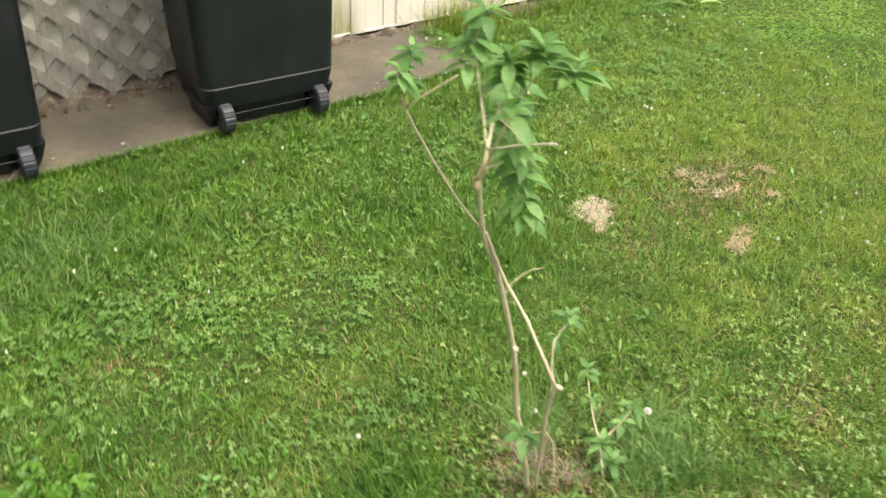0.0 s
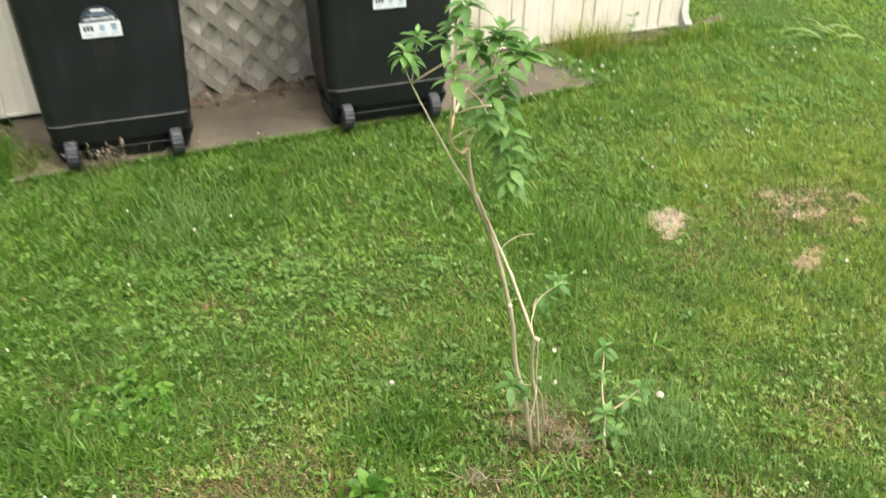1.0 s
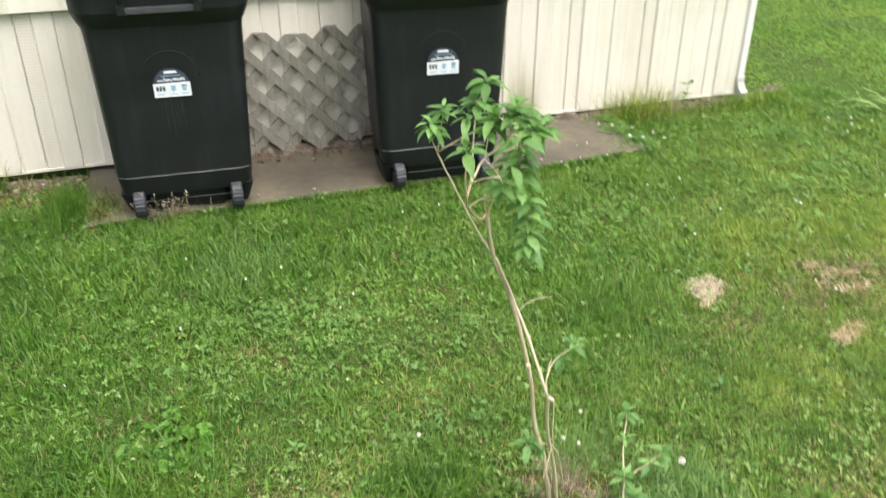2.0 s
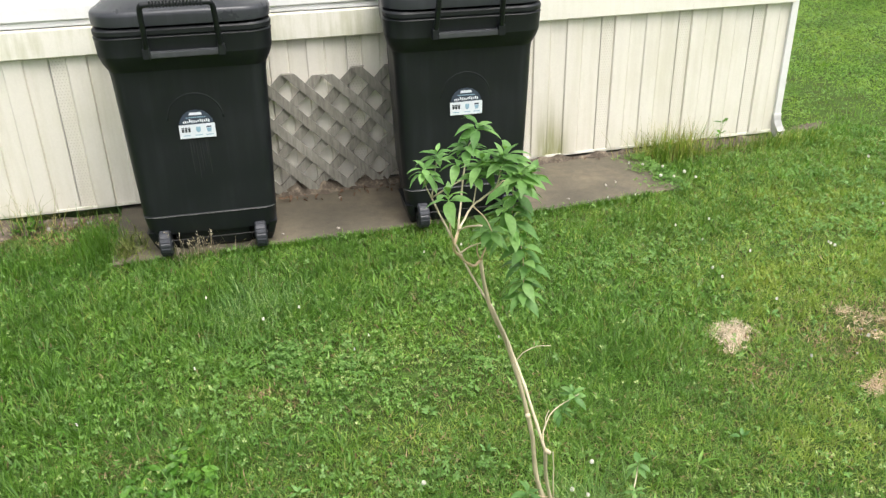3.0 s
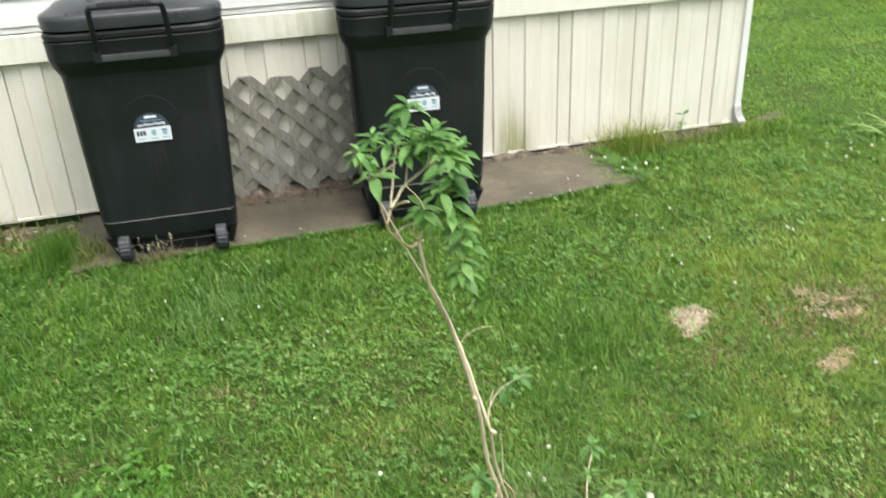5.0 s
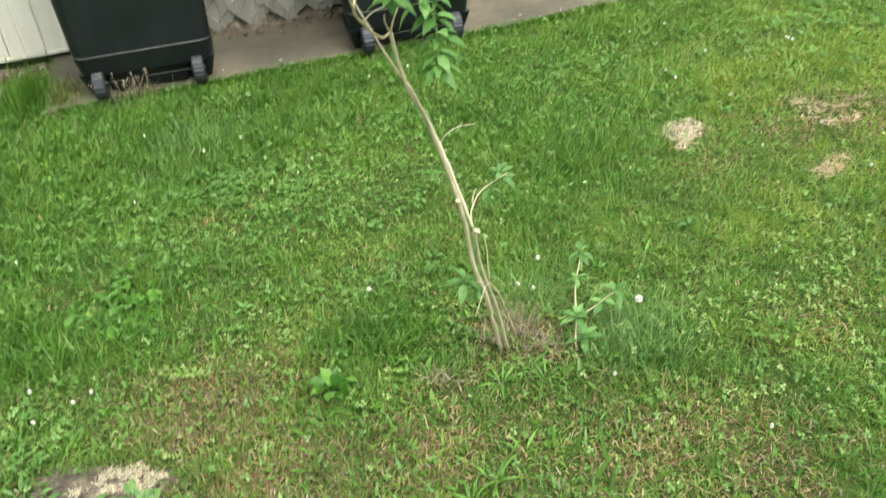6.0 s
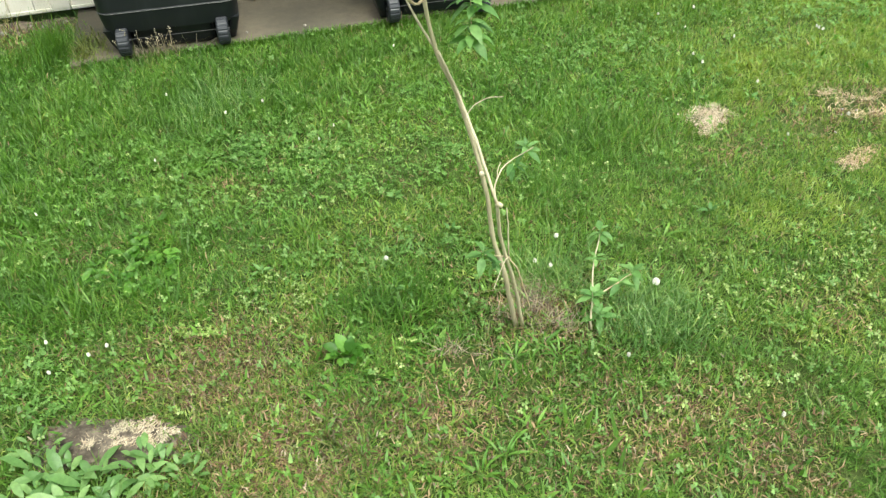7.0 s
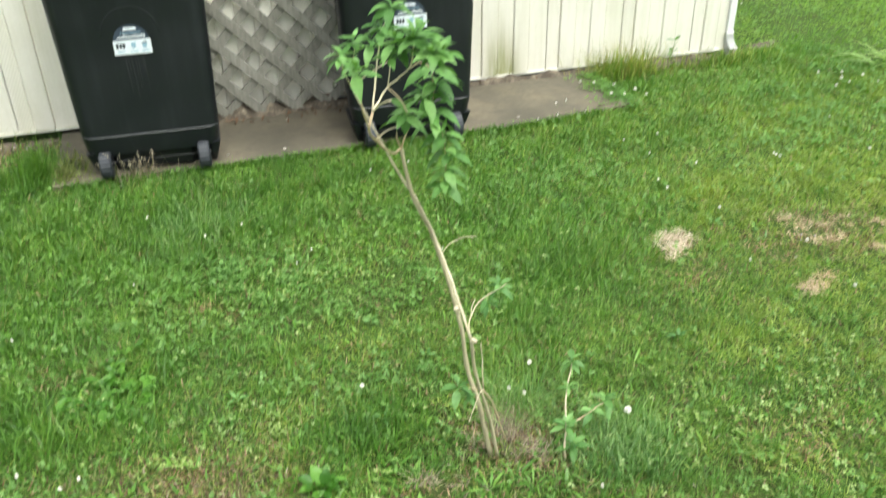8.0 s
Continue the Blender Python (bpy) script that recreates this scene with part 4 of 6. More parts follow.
def build_weeds():
    plantain = rosette("plantain_weed", "bright green broad-leaved plantain rosette in thin grass", (0.474, 0.835, 0), 8, PLANTAIN, 1, (52, 82), (0.7, 0.95), 0.014)
    rng = random.Random(7)
    for i in range(9):
        az = 40 * i + rng.uniform(-12, 12)
        put_leaf(rng.choice(PLANTAIN), plantain, (0.016 * math.cos(radians(az)), 0.016 * math.sin(radians(az)), 0.016), az, rng.uniform(15, 50), rng.uniform(-20, 20), rng.uniform(0.55, 0.8))
    # low clumps of rounded leaves on short stalks
    for i, (x, y, r, n) in enumerate(((0.02, 1.305, 0.08, 32), (-0.04, 1.335, 0.065, 20), (0.06, 1.36, 0.05, 16), (0.05, 1.47, 0.05, 9), (-0.03, 1.43, 0.05, 8))):
        rng = random.Random(20 + i)
        clump = tagged(empty("ground_ivy_clump", pose(x, y, 0)), "dense green clump of rounded weed leaves in the lawn", "weed", group="weeds in the lawn")
        for k in range(n):
            a, d = rng.uniform(0, 360), r * math.sqrt(rng.random())
            put_leaf(rng.choice(LOBES), clump, (d * math.cos(radians(a)), d * math.sin(radians(a)), rng.uniform(0.0, 0.022)), a + rng.uniform(-60, 60), rng.uniform(-10, 30), rng.uniform(-30, 30), rng.uniform(0.6, 1.05))
    for i, (x, y, s) in enumerate(((-0.185, 0.765, 0.8), (-0.155, 0.70, 1.0), (-0.11, 0.66, 1.15), (-0.055, 0.63, 1.15), (-0.17, 0.62, 1.1), (-0.09, 0.59, 1.2), (0.03, 0.66, 0.85), (0.07, 0.64, 0.9), (0.035, 0.625, 1.0), (-0.02, 0.57, 1.05), (0.11, 0.60, 0.75))):
        rosette("lambs_ear_weed", "soft grey-green leafy weed beside bare earth", (x, y, 0.006), 12, SOFT, 40 + i, (12, 62), (0.7 * s, 1.3 * s), 0.045)
    for i, (x, y) in enumerate(((0.90, 0.735), (0.83, 0.72), (0.66, 0.93), (0.57, 0.98), (0.93, 0.70), (1.35, 1.02), (0.72, 0.47), (0.66, 0.44), (0.80, 0.52))):
        rosette("dandelion_weed", "green dandelion rosette with long jagged leaves", (x, y, 0), 9, STRAPPY, 60 + i, (15, 60), (0.3, 0.5), 0.015)
    for i, (x, y) in enumerate(((0.83, 1.22), (1.52, 1.08), (0.66, 1.02), (0.72, 1.42), (1.98, 1.62), (0.32, 1.2))):
        rosette("seedling_weed", "light green seedling weed among the grass", (x, y, 0.01), 6, SAP_LEAVES, 80 + i, (15, 60), (0.45, 0.7), 0.006)
    # pale stalky weed out on the lawn
    thing = tagged(empty("tall_weed", pose(3.80, 2.80, 0)), "pale green tall leaning weed stalk on the lawn", "weed", group="weeds in the lawn")
    rng = random.Random(3)
    pale = leaf_meshes("pale_blade", [(0.24, 0.02, 0.3, 0.5, 0.35), (0.19, 0.024, 0.3, 0.7, 0.4), (0.28, 0.018, 0.3, 0.6, 0.35)], PALE_WEED)
    for i in range(15):
        az = rng.gauss(145, 20)
        put_leaf(rng.choice(pale), thing, (rng.uniform(-0.12, 0.14), rng.uniform(-0.1, 0.08), 0.005), az, rng.uniform(12, 48), rng.uniform(-30, 30), rng.uniform(0.6, 1.15))
    # lobed weed at the foot of the skirting by the corner
    lobed = rosette("seedling_weed", "olive lobed weed on a thin stalk at the skirting", (2.70, 3.165, 0.0), 9, LOBES, 120, (25, 75), (0.7, 1.1), 0.03)
    bm = bmesh.new()
    tube(bm, [(0, 0, 0), (0.01, -0.004, 0.07), (0.022, -0.006, 0.14)], [0.0016, 0.0013, 0.001], 6)
    part("stalk", bm, WEED, lobed)
    for az, p in ((20, 40), (150, 20), (260, 55)):
        put_leaf(LOBES[0], lobed, (0.02, -0.006, 0.135), az, p, 0, 0.85)
        put_leaf(LOBES[1], lobed, (0.011, -0.005, 0.075), az + 60, p - 10, 0, 0.9)
    rosette("seedling_weed", "green weed at the foot of the skirting", (-0.62, 3.14, 0.0), 14, LOBES, 121, (30, 85), (0.7, 1.2), 0.05)


build_weeds()


def build_seed_weed():
    """Thin dry stalks with tiny pale seed heads at the slab's edge."""
    rng = random.Random(17)
    thing = tagged(empty("seed_weed", pose(0.08, 2.662, 0.0)), "thin dry weed with tiny pale seed heads before the wheels", "weed")
    for i in range(20):
        x = rng.gauss(0, 0.05)
        h = rng.uniform(0.05, 0.125)
        lx, ly = rng.gauss(0, 0.022), rng.gauss(-0.008, 0.012)
        bm = bmesh.new()
        tube(bm, [(x, 0, 0.0), (x + 0.4 * lx, 0.5 * ly, 0.6 * h), (x + lx, ly, h)], [0.0012, 0.001, 0.0007], 5)
        stem = part("stem", bm, DRY_STALK, thing)
        bm = bmesh.new()
        for _ in range(5):
            at = Vector((x + lx + rng.gauss(0, 0.004), ly + rng.gauss(0, 0.004), h + rng.gauss(0, 0.006)))
            bmesh.ops.create_icosphere(bm, subdivisions=1, radius=rng.uniform(0.0014, 0.0026), matrix=Matrix.Translation(at))
        part("seed_head", bm, STRAW, stem)


build_seed_weed()


# ---- clover flowers ----
def build_flowers():
    flower = tagged(empty("clover_flower"), "small white clover flower head on a thin stem", "flower", group="clover flowers in the lawn")
    bm = bmesh.new()
    tube(bm, [(0, 0, 0), (0.002, 0.001, 0.03), (0, 0, 0.05)], [0.0009] * 3, 5)
    part("stem", bm, WEED, flower)
    bm = bmesh.new()
    rng = random.Random(2)
    for i in range(34):
        a = 2.4 * i
        f = i / 33
        el = -0.6 + 2.0 * f
        d = Vector((math.cos(a) * math.cos(el), math.sin(a) * math.cos(el), math.sin(el)))
        q = d.to_track_quat('Z', 'Y').to_matrix().to_4x4()
        bmesh.ops.create_cone(bm, cap_ends=False, segments=4, radius1=0.0012, radius2=0.0022, depth=0.007, matrix=Matrix.Translation(Vector((0, 0, 0.054)) + d * 0.0055) @ q)
    bmesh.ops.create_icosphere(bm, subdivisions=2, radius=0.0056, matrix=Matrix.Translation((0, 0, 0.0545)))
    part("flower_head", bm, PETAL, flower)
    spots = [(1.217, 0.811, 1.0), (0.634, 1.12, 0.9), (1.064, 1.072, 0.9), (1.055, 0.623, 0.6), (1.28, 0.377, 0.75), (0.985, 0.985, 0.8),
             (2.20, 2.80, 1.2), (2.24, 2.77, 1.1), (2.30, 2.79, 1.2), (2.33, 2.75, 1.0), (2.12, 3.0, 1.0), (2.18, 2.98, 1.1), (2.26, 2.92, 0.9), (1.98, 2.66, 0.55), (1.86, 2.655, 0.5), (1.75, 2.655, 0.5),
             (-0.07, 0.99, 0.65), (-0.05, 1.0, 0.6), (-0.15, 0.96, 0.6), (-0.18, 1.05, 0.6), (0.29, 2.05, 0.8), (0.42, 2.1, 0.8), (1.02, 0.96, 0.7), (3.3, 2.62, 1.1), (3.22, 2.55, 1.1), (3.38, 2.7, 1.1), (3.45, 2.62, 1.0), (3.28, 2.75, 1.0), (2.36, 0.94, 0.9), (2.41, 0.9, 0.9)]
    rng = random.Random(9)
    for _ in range(62):
        spots.append((rng.uniform(1.9, 4.4), rng.uniform(0.9, 3.0) if rng.random() < 0.7 else rng.uniform(0.3, 4.5), rng.uniform(0.5, 0.85)))
    for _ in range(8):
        spots.append((rng.uniform(-0.4, 1.3), rng.uniform(1.2, 2.5), rng.uniform(0.35, 0.55)))
    x, y, s = spots[0]
    flower.matrix_world = pose(x, y, 0) @ Matrix.Scale(s, 4)
    for x, y, s in spots[1:]:
        if y > 3.15 and x < 3.15:
            continue
        o = copy_thing(flower, pose(x, y, 0, rng.uniform(-15, 15), rng.uniform(-15, 15), rng.uniform(0, 360)))
        k = 0.8 * s
        o.scale = (k * rng.uniform(0.7, 0.95), 0.9 * k, max(0.75, s * rng.uniform(0.75, 1.05)))


build_flowers()


# ---- dry leaves and stones at the foot of the lattice ----
def build_litter():
    rng = random.Random(21)
    meshes = leaf_meshes("litter_leaf", [(0.05, 0.032, 0.5, 0.9, 0.5, 0.003), (0.04, 0.026, 0.6, 1.2, 0.5, 0.003), (0.06, 0.03, 0.3, 1.4, 0.5, 0.004)], LITTER_AND_SHADE)
    for i in range(66):
        x = rng.uniform(0.40, 0.98) if i < 38 else rng.uniform(1.5, 2.2) if i < 46 else rng.uniform(-0.75, -0.27)
        y = 3.11 - abs(rng.gauss(0, 0.025)) if i < 38 else 3.18 - abs(rng.gauss(0, 0.015)) if i < 46 else 3.17 - abs(rng.gauss(0, 0.03))
        o = put_leaf(rng.choice(meshes), None, (x, y, (0.026 if i < 46 else 0.006) + 0.018 * rng.random()), rng.uniform(0, 360), rng.uniform(-10, 15), rng.uniform(-40, 40), rng.uniform(0.35, 0.7), "dry_leaf")
        tagged(o, "curled dry brown leaf on the concrete" if i < 46 else "curled dry brown leaf on soil at the skirting", "leaf", group="dry leaves at the lattice")
    for x, y, s in ((-0.37, 3.14, 0.013), (-0.53, 3.12, 0.015), (-0.29, 3.16, 0.012), (-0.43, 3.165, 0.009), (2.22, 1.47, 0.006), (2.26, 1.45, 0.005), (2.20, 1.44, 0.004), (2.11, 1.35, 0.005), (0.72, 3.06, 0.008), (0.66, 2.74, 0.007), (1.7, 2.74, 0.007), (0.43, 2.75, 0.006)):
        bm = bmesh.new()
        bmesh.ops.create_icosphere(bm, subdivisions=2, radius=s)
        for v in bm.verts:
            v.co *= 1 + 0.3 * noise.noise(v.co * 40 + Vector((x * 9, y * 9, 0)))
            v.co.z *= 0.6
        o = link_mesh("stone", bm, STONE, smooth=True)
        o.matrix_world = pose(x, y, (0.0 if x < -0.24 or y < 2.6 else 0.016) + s * 0.4)
        tagged(o, "small pale stone on bare ground" if y < 2.6 else "small pale stone lying by the house", "stone", group="loose stones")


build_litter()


# ---- lawn: blades, clover, straw ----
RNG = np.random.default_rng(4)


def field(x, y, scale, seed):
    """Smooth noise from 0 to 1 over the plan, with cells of the given size."""
    g = np.random.default_rng(seed).random((97, 97))
    u, v = x / scale + 40.3, y / scale + 40.7
    i, j = np.floor(u).astype(int), np.floor(v).astype(int)
    fu, fv = u - i, v - j
    fu, fv = fu * fu * (3 - 2 * fu), fv * fv * (3 - 2 * fv)
    i, j = i % 96, j % 96
    return (g[i, j] * (1 - fu) + g[i + 1, j] * fu) * (1 - fv) + (g[i, j + 1] * (1 - fu) + g[i + 1, j + 1] * fu) * fv


def blots(x, y, spots):
    out = np.zeros_like(x)
    for cx, cy, rx, ry, a in spots:
        out = np.maximum(out, a * np.exp(-(((x - cx) / rx) ** 2 + ((y - cy) / ry) ** 2)))
    return out


def open_ground(x, y):
    """Where grass can grow: off the concrete and off the house."""
    wob = 0.02 * (field(x, y, 0.06, 77) - 0.5)
    on_slab = (x > SLAB[0] + 0.04 + wob) & (x < SLAB[1] - 0.02 + wob + 0.22 * (field(x, y, 0.09, 78) - 0.75) - 0.08 * np.clip((y - 2.85) / 0.3, 0, 1)) & (y > SLAB[2] + wob + 0.006 + 0.05 * np.clip((x - 1.75) / 0.5, 0, 1)) & (y < WALL_Y)
    house = (y > WALL_Y - 0.03) & (x < CORNER_X + 0.05)
    return ~(on_slab | house)


BARE = [(-0.65, 3.13, 0.6, 0.13, 0.95), (2.72, 3.17, 0.25, 0.03, 0.8), (3.36, 3.32, 0.16, 0.06, 1.0), (3.6, 3.5, 0.12, 0.05, 0.6), (-0.03, 0.735, 0.13, 0.055, 1.1), (0.945, 0.93, 0.05, 0.07, 0.6), (0.985, 0.81, 0.06, 0.035, 0.6), (0.72, 0.74, 0.075, 0.045, 0.95), (2.24, 1.46, 0.05, 0.03, 0.55), (2.10, 1.35, 0.06, 0.03, 0.45), (2.0, 1.49, 0.05, 0.03, 0.4), (2.34, 1.56, 0.1, 0.03, 0.35), (0.30, 1.64, 0.05, 0.03, 0.4), (0.20, 0.90, 0.05, 0.03, 0.5), (0.36, 0.60, 0.06, 0.03, 0.5), (1.0, 0.42, 0.07, 0.035, 0.5), (1.20, 0.47, 0.06, 0.03, 0.5)]
STRAW_SPOTS = [(1.80, 1.575, 0.078, 0.06, 1.0), (1.76, 1.53, 0.05, 0.045, 0.9), (1.73, 1.475, 0.038, 0.035, 0.5), (1.84, 1.62, 0.04, 0.03, 0.6), (2.045, 1.19, 0.07, 0.045, 0.75), (2.25, 1.59, 0.075, 0.035, 0.5), (2.31, 1.545, 0.045, 0.03, 0.45), (2.42, 1.53, 0.07, 0.035, 0.5), (2.54, 1.45, 0.06, 0.05, 0.5), (2.42, 1.33, 0.07, 0.05, 0.5), (2.25, 1.47, 0.06, 0.04, 0.3), (1.85, 1.36, 0.06, 0.04, 0.3), (2.32, 1.48, 0.26, 0.14, 0.42), (2.1, 1.22, 0.14, 0.08, 0.38)]
DRY = [(0.75, 0.58, 0.5, 0.16, 0.35), (0.21, 0.89, 0.2, 0.14, 1.0), (0.36, 0.62, 0.24, 0.12, 1.0), (0.62, 0.60, 0.2, 0.12, 0.7), (1.19, 0.47, 0.16, 0.09, 0.75), (1.0, 0.42, 0.16, 0.09, 0.75), (1.28, 0.3, 0.16, 0.12, 0.7), (0.95, 0.86, 0.12, 0.12, 0.9), (2.25, 1.46, 0.28, 0.15, 0.9), (2.36, 1.55, 0.2, 0.05, 0.6), (1.75, 1.4, 0.2, 0.12, 0.35), (0.71, 0.76, 0.1, 0.05, 0.5), (0.03, 1.02, 0.1, 0.05, 0.6), (2.06, 0.76, 0.15, 0.1, 0.3), (1.62, 0.62, 0.15, 0.12, 0.3), (0.9, 1.52, 0.14, 0.08, 0.6), (0.53, 1.88, 0.12, 0.07, 0.5), (0.3, 1.65, 0.1, 0.06, 0.6), (-0.12, 1.45, 0.08, 0.05, 0.5), (-0.6, 3.02, 0.5, 0.13, 1.1), (2.6, 3.1, 0.4, 0.06, 0.8)]
YELLOWED = [(0.58, 1.32, 0.32, 0.16, 0.55), (2.95, 1.6, 0.9, 0.9, 1.7), (2.4, 1.05, 0.4, 0.25, 1.1), (2.1, 0.75, 0.4, 0.3, 0.9), (1.75, 1.0, 0.35, 0.25, 0.9), (1.6, 0.6, 0.3, 0.2, 0.6), (0.36, 1.1, 0.2, 0.1, 0.8), (0.5, 0.5, 0.5, 0.2, 0.25), (3.5, 2.1, 0.8, 0.6, 1.0), (1.38, 0.69, 0.12, 0.08, 0.7), (0.85, 1.75, 0.25, 0.1, 0.5)]
PALE_SPOTS = [(0.36, 1.10, 0.16, 0.07, 1.0), (1.37, 0.70, 0.11, 0.06, 0.6), (1.65, 0.75, 0.35, 0.2, 0.5), (1.45, 0.5, 0.25, 0.15, 0.3), (0.62, 1.70, 0.25, 0.12, 0.5), (0.15, 1.02, 0.1, 0.05, 0.5), (1.3, 1.35, 0.2, 0.1, 0.15), (2.5, 0.9, 0.3, 0.2, 0.5)]
CLOVERY = [(0.35, 1.75, 0.45, 0.3, 0.75), (0.68, 1.62, 0.35, 0.22, 0.65), (1.45, 0.70, 0.26, 0.15, 0.4), (1.75, 0.9, 0.3, 0.2, 0.2), (1.6, 2.1, 0.7, 0.3, 0.6), (2.6, 2.3, 0.5, 0.35, 0.7), (0.7, 1.15, 0.25, 0.15, 0.6), (-0.15, 0.98, 0.16, 0.14, 1.0), (1.25, 1.15, 0.3, 0.2, 0.2), (3.4, 2.6, 0.8, 0.5, 0.7), (1.45, 0.45, 0.2, 0.15, 0.4), (1.95, 0.75, 0.25, 0.15, 0.3)]
LUSH = [(-0.6, 2.72, 0.5, 0.25, 1.0), (-0.4, 1.65, 0.35, 0.4, 0.9), (-0.45, 2.4, 0.45, 0.3, 0.9), (0.88, 0.66, 0.2, 0.09, 0.75), (1.12, 0.68, 0.16, 0.1, 0.7), (0.76, 0.80, 0.1, 0.05, 0.6), (0.0, 1.13, 0.2, 0.1, 0.8), (0.1, 1.36, 0.25, 0.1, 0.7), (-0.5, 1.3, 0.35, 0.3, 0.9), (-0.22, 1.22, 0.2, 0.14, 1.0), (0.2, 2.25, 0.45, 0.25, 1.0), (-0.6, 2.0, 0.55, 0.7, 1.0), (0.6, 2.45, 0.6, 0.22, 0.8), (1.2, 1.9, 0.5, 0.25, 0.55), (0.95, 2.45, 0.9, 0.12, 0.6), (2.0, 2.4, 0.5, 0.2, 0.5), (0.56, 0.97, 0.12, 0.06, 0.8), (0.05, 1.2, 0.2, 0.08, 0.7), (1.35, 1.55, 0.3, 0.12, 0.5)]


def from_arrays(name, verts, counts, loops, material):
    me = bpy.data.meshes.new(name)
    me.vertices.add(len(verts))
    me.vertices.foreach_set("co", np.ascontiguousarray(verts, dtype=np.float32).ravel())
    me.loops.add(len(loops))
    me.loops.foreach_set("vertex_index", loops.astype(np.int32))
    me.polygons.add(len(counts))
    starts = np.concatenate(([0], np.cumsum(counts)[:-1])).astype(np.int32)
    me.polygons.foreach_set("loop_start", starts)
    me.polygons.foreach_set("loop_total", counts.astype(np.int32))
    me.materials.append(material)
    me.update(calc_edges=True)
    return new(name, me)


def blades(name, x, y, length, width, lean, material, label, category="grass", bend=0.5, z=0.0, az=None):
    """Grass blades: two bands and a tip each, leaning and bending over."""
    n = len(x)
    if az is None:
        az = RNG.random(n) * 2 * np.pi
    face = az + np.pi / 2 + RNG.normal(0, 0.5, n)
    dx, dy = np.cos(az), np.sin(az)
    wx, wy = np.cos(face) * width / 2, np.sin(face) * width / 2
    l1, l2 = lean, lean + bend * RNG.random(n)
    mx, mz = 0.55 * length * np.sin(l1), 0.55 * length * np.cos(l1)
    tx, tz = mx + 0.45 * length * np.sin(l2), mz + 0.45 * length * np.cos(l2)
    tz = np.maximum(tz, 0.002)
    z0 = np.zeros(n) + z - 0.008
    V = np.empty((n, 5, 3))
    V[:, 0] = np.stack((x - wx, y - wy, z0), 1)
    V[:, 1] = np.stack((x + wx, y + wy, z0), 1)
    V[:, 2] = np.stack((x + dx * mx - wx * 0.8, y + dy * mx - wy * 0.8, z0 + mz), 1)
    V[:, 3] = np.stack((x + dx * mx + wx * 0.8, y + dy * mx + wy * 0.8, z0 + mz), 1)
    V[:, 4] = np.stack((x + dx * tx, y + dy * tx, z0 + tz), 1)
    base = np.arange(n)[:, None] * 5
    loops = (base + np.array([0, 1, 3, 2, 2, 3, 4])[None]).ravel()
    counts = np.tile(np.array([4, 3]), n)
    return tagged(from_arrays(name, V.reshape(-1, 3), counts, loops, material), label, category, kind="stuff")


def clover(name, x, y, size, height, material, label):
    """Three heart-shaped leaflets to a stalk, cupped and tilted."""
    n = len(x)
    V = np.empty((n, 3, 6, 3))
    a0 = RNG.random(n) * 2 * np.pi
    tx, ty = RNG.normal(0, 0.35, n), RNG.normal(0, 0.35, n)
    shape = np.array([(0.0, 0.0, 0.0), (0.45, -0.38, 0.12), (0.95, -0.36, 0.16), (0.9, 0.0, 0.02), (0.95, 0.36, 0.16), (0.45, 0.38, 0.12)])
    for k in range(3):
        a = a0 + k * 2 * np.pi / 3 + RNG.normal(0, 0.12, n)
        c, s = np.cos(a), np.sin(a)
        for m in range(6):
            u, v, w = shape[m]
            px, py = (u * c - v * s) * size, (u * s + v * c) * size
            V[:, k, m] = np.stack((x + px, y + py, height + w * size * 0.8 - 0.18 * u * size + tx * px + ty * py), 1)
    base = (np.arange(n)[:, None, None] * 3 + np.arange(3)[None, :, None]) * 6
    loops = (base + np.array([0, 1, 2, 3, 0, 3, 4, 5])[None, None]).ravel()
    counts = np.full(n * 6, 4)
    return tagged(from_arrays(name, V.reshape(-1, 3), counts, loops, material), label, "clover", kind="stuff")


def scatter(n, x0, x1, y0, y1):
    x = RNG.uniform(x0, x1, n)
    y = RNG.uniform(y0, y1, n)
    k = open_ground(x, y)
    return x[k], y[k]


def tufted(n, per, x0, x1, y0, y1, r):
    """Blades in n tufts: places, the way each blade leans (outward from its tuft) and a random number shared by the tuft."""
    cx, cy = np.repeat(RNG.uniform(x0, x1, n), per), np.repeat(RNG.uniform(y0, y1, n), per)
    size, tone = np.repeat(RNG.uniform(0.5, 1.5, n), per), np.repeat(RNG.random(n), per)
    az = RNG.random(n * per) * 2 * np.pi
    d = np.abs(RNG.normal(0, r, n * per)) * size
    x, y = cx + d * np.cos(az), cy + d * np.sin(az)
    k = open_ground(x, y)
    return x[k], y[k], (az + RNG.normal(0, 0.7, n * per))[k], tone[k], size[k]


def keep(p, *arrays):
    k = RNG.random(len(p)) < p
    return [a[k] for a in arrays]


def fine_part(x, y):
    """The finer, more even grass beyond the sprout."""
    return np.clip((x - 1.08) / 0.22, 0, 1) * np.clip((1.75 - y) / 0.35, 0, 1)


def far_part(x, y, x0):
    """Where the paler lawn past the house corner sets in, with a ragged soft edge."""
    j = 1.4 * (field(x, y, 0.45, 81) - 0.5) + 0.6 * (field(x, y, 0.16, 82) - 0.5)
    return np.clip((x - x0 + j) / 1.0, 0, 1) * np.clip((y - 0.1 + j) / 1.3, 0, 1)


def worn_gaps(x, y):
    """Small open gaps in the worn lawn near the bare patch, fading out further off."""
    return np.clip(4.0 * field(x, y, 0.032, 201) - 2.4, 0, 0.88) * np.clip((1.35 - y) / 0.4, 0, 1) * (1 - 0.85 * fine_part(x, y))


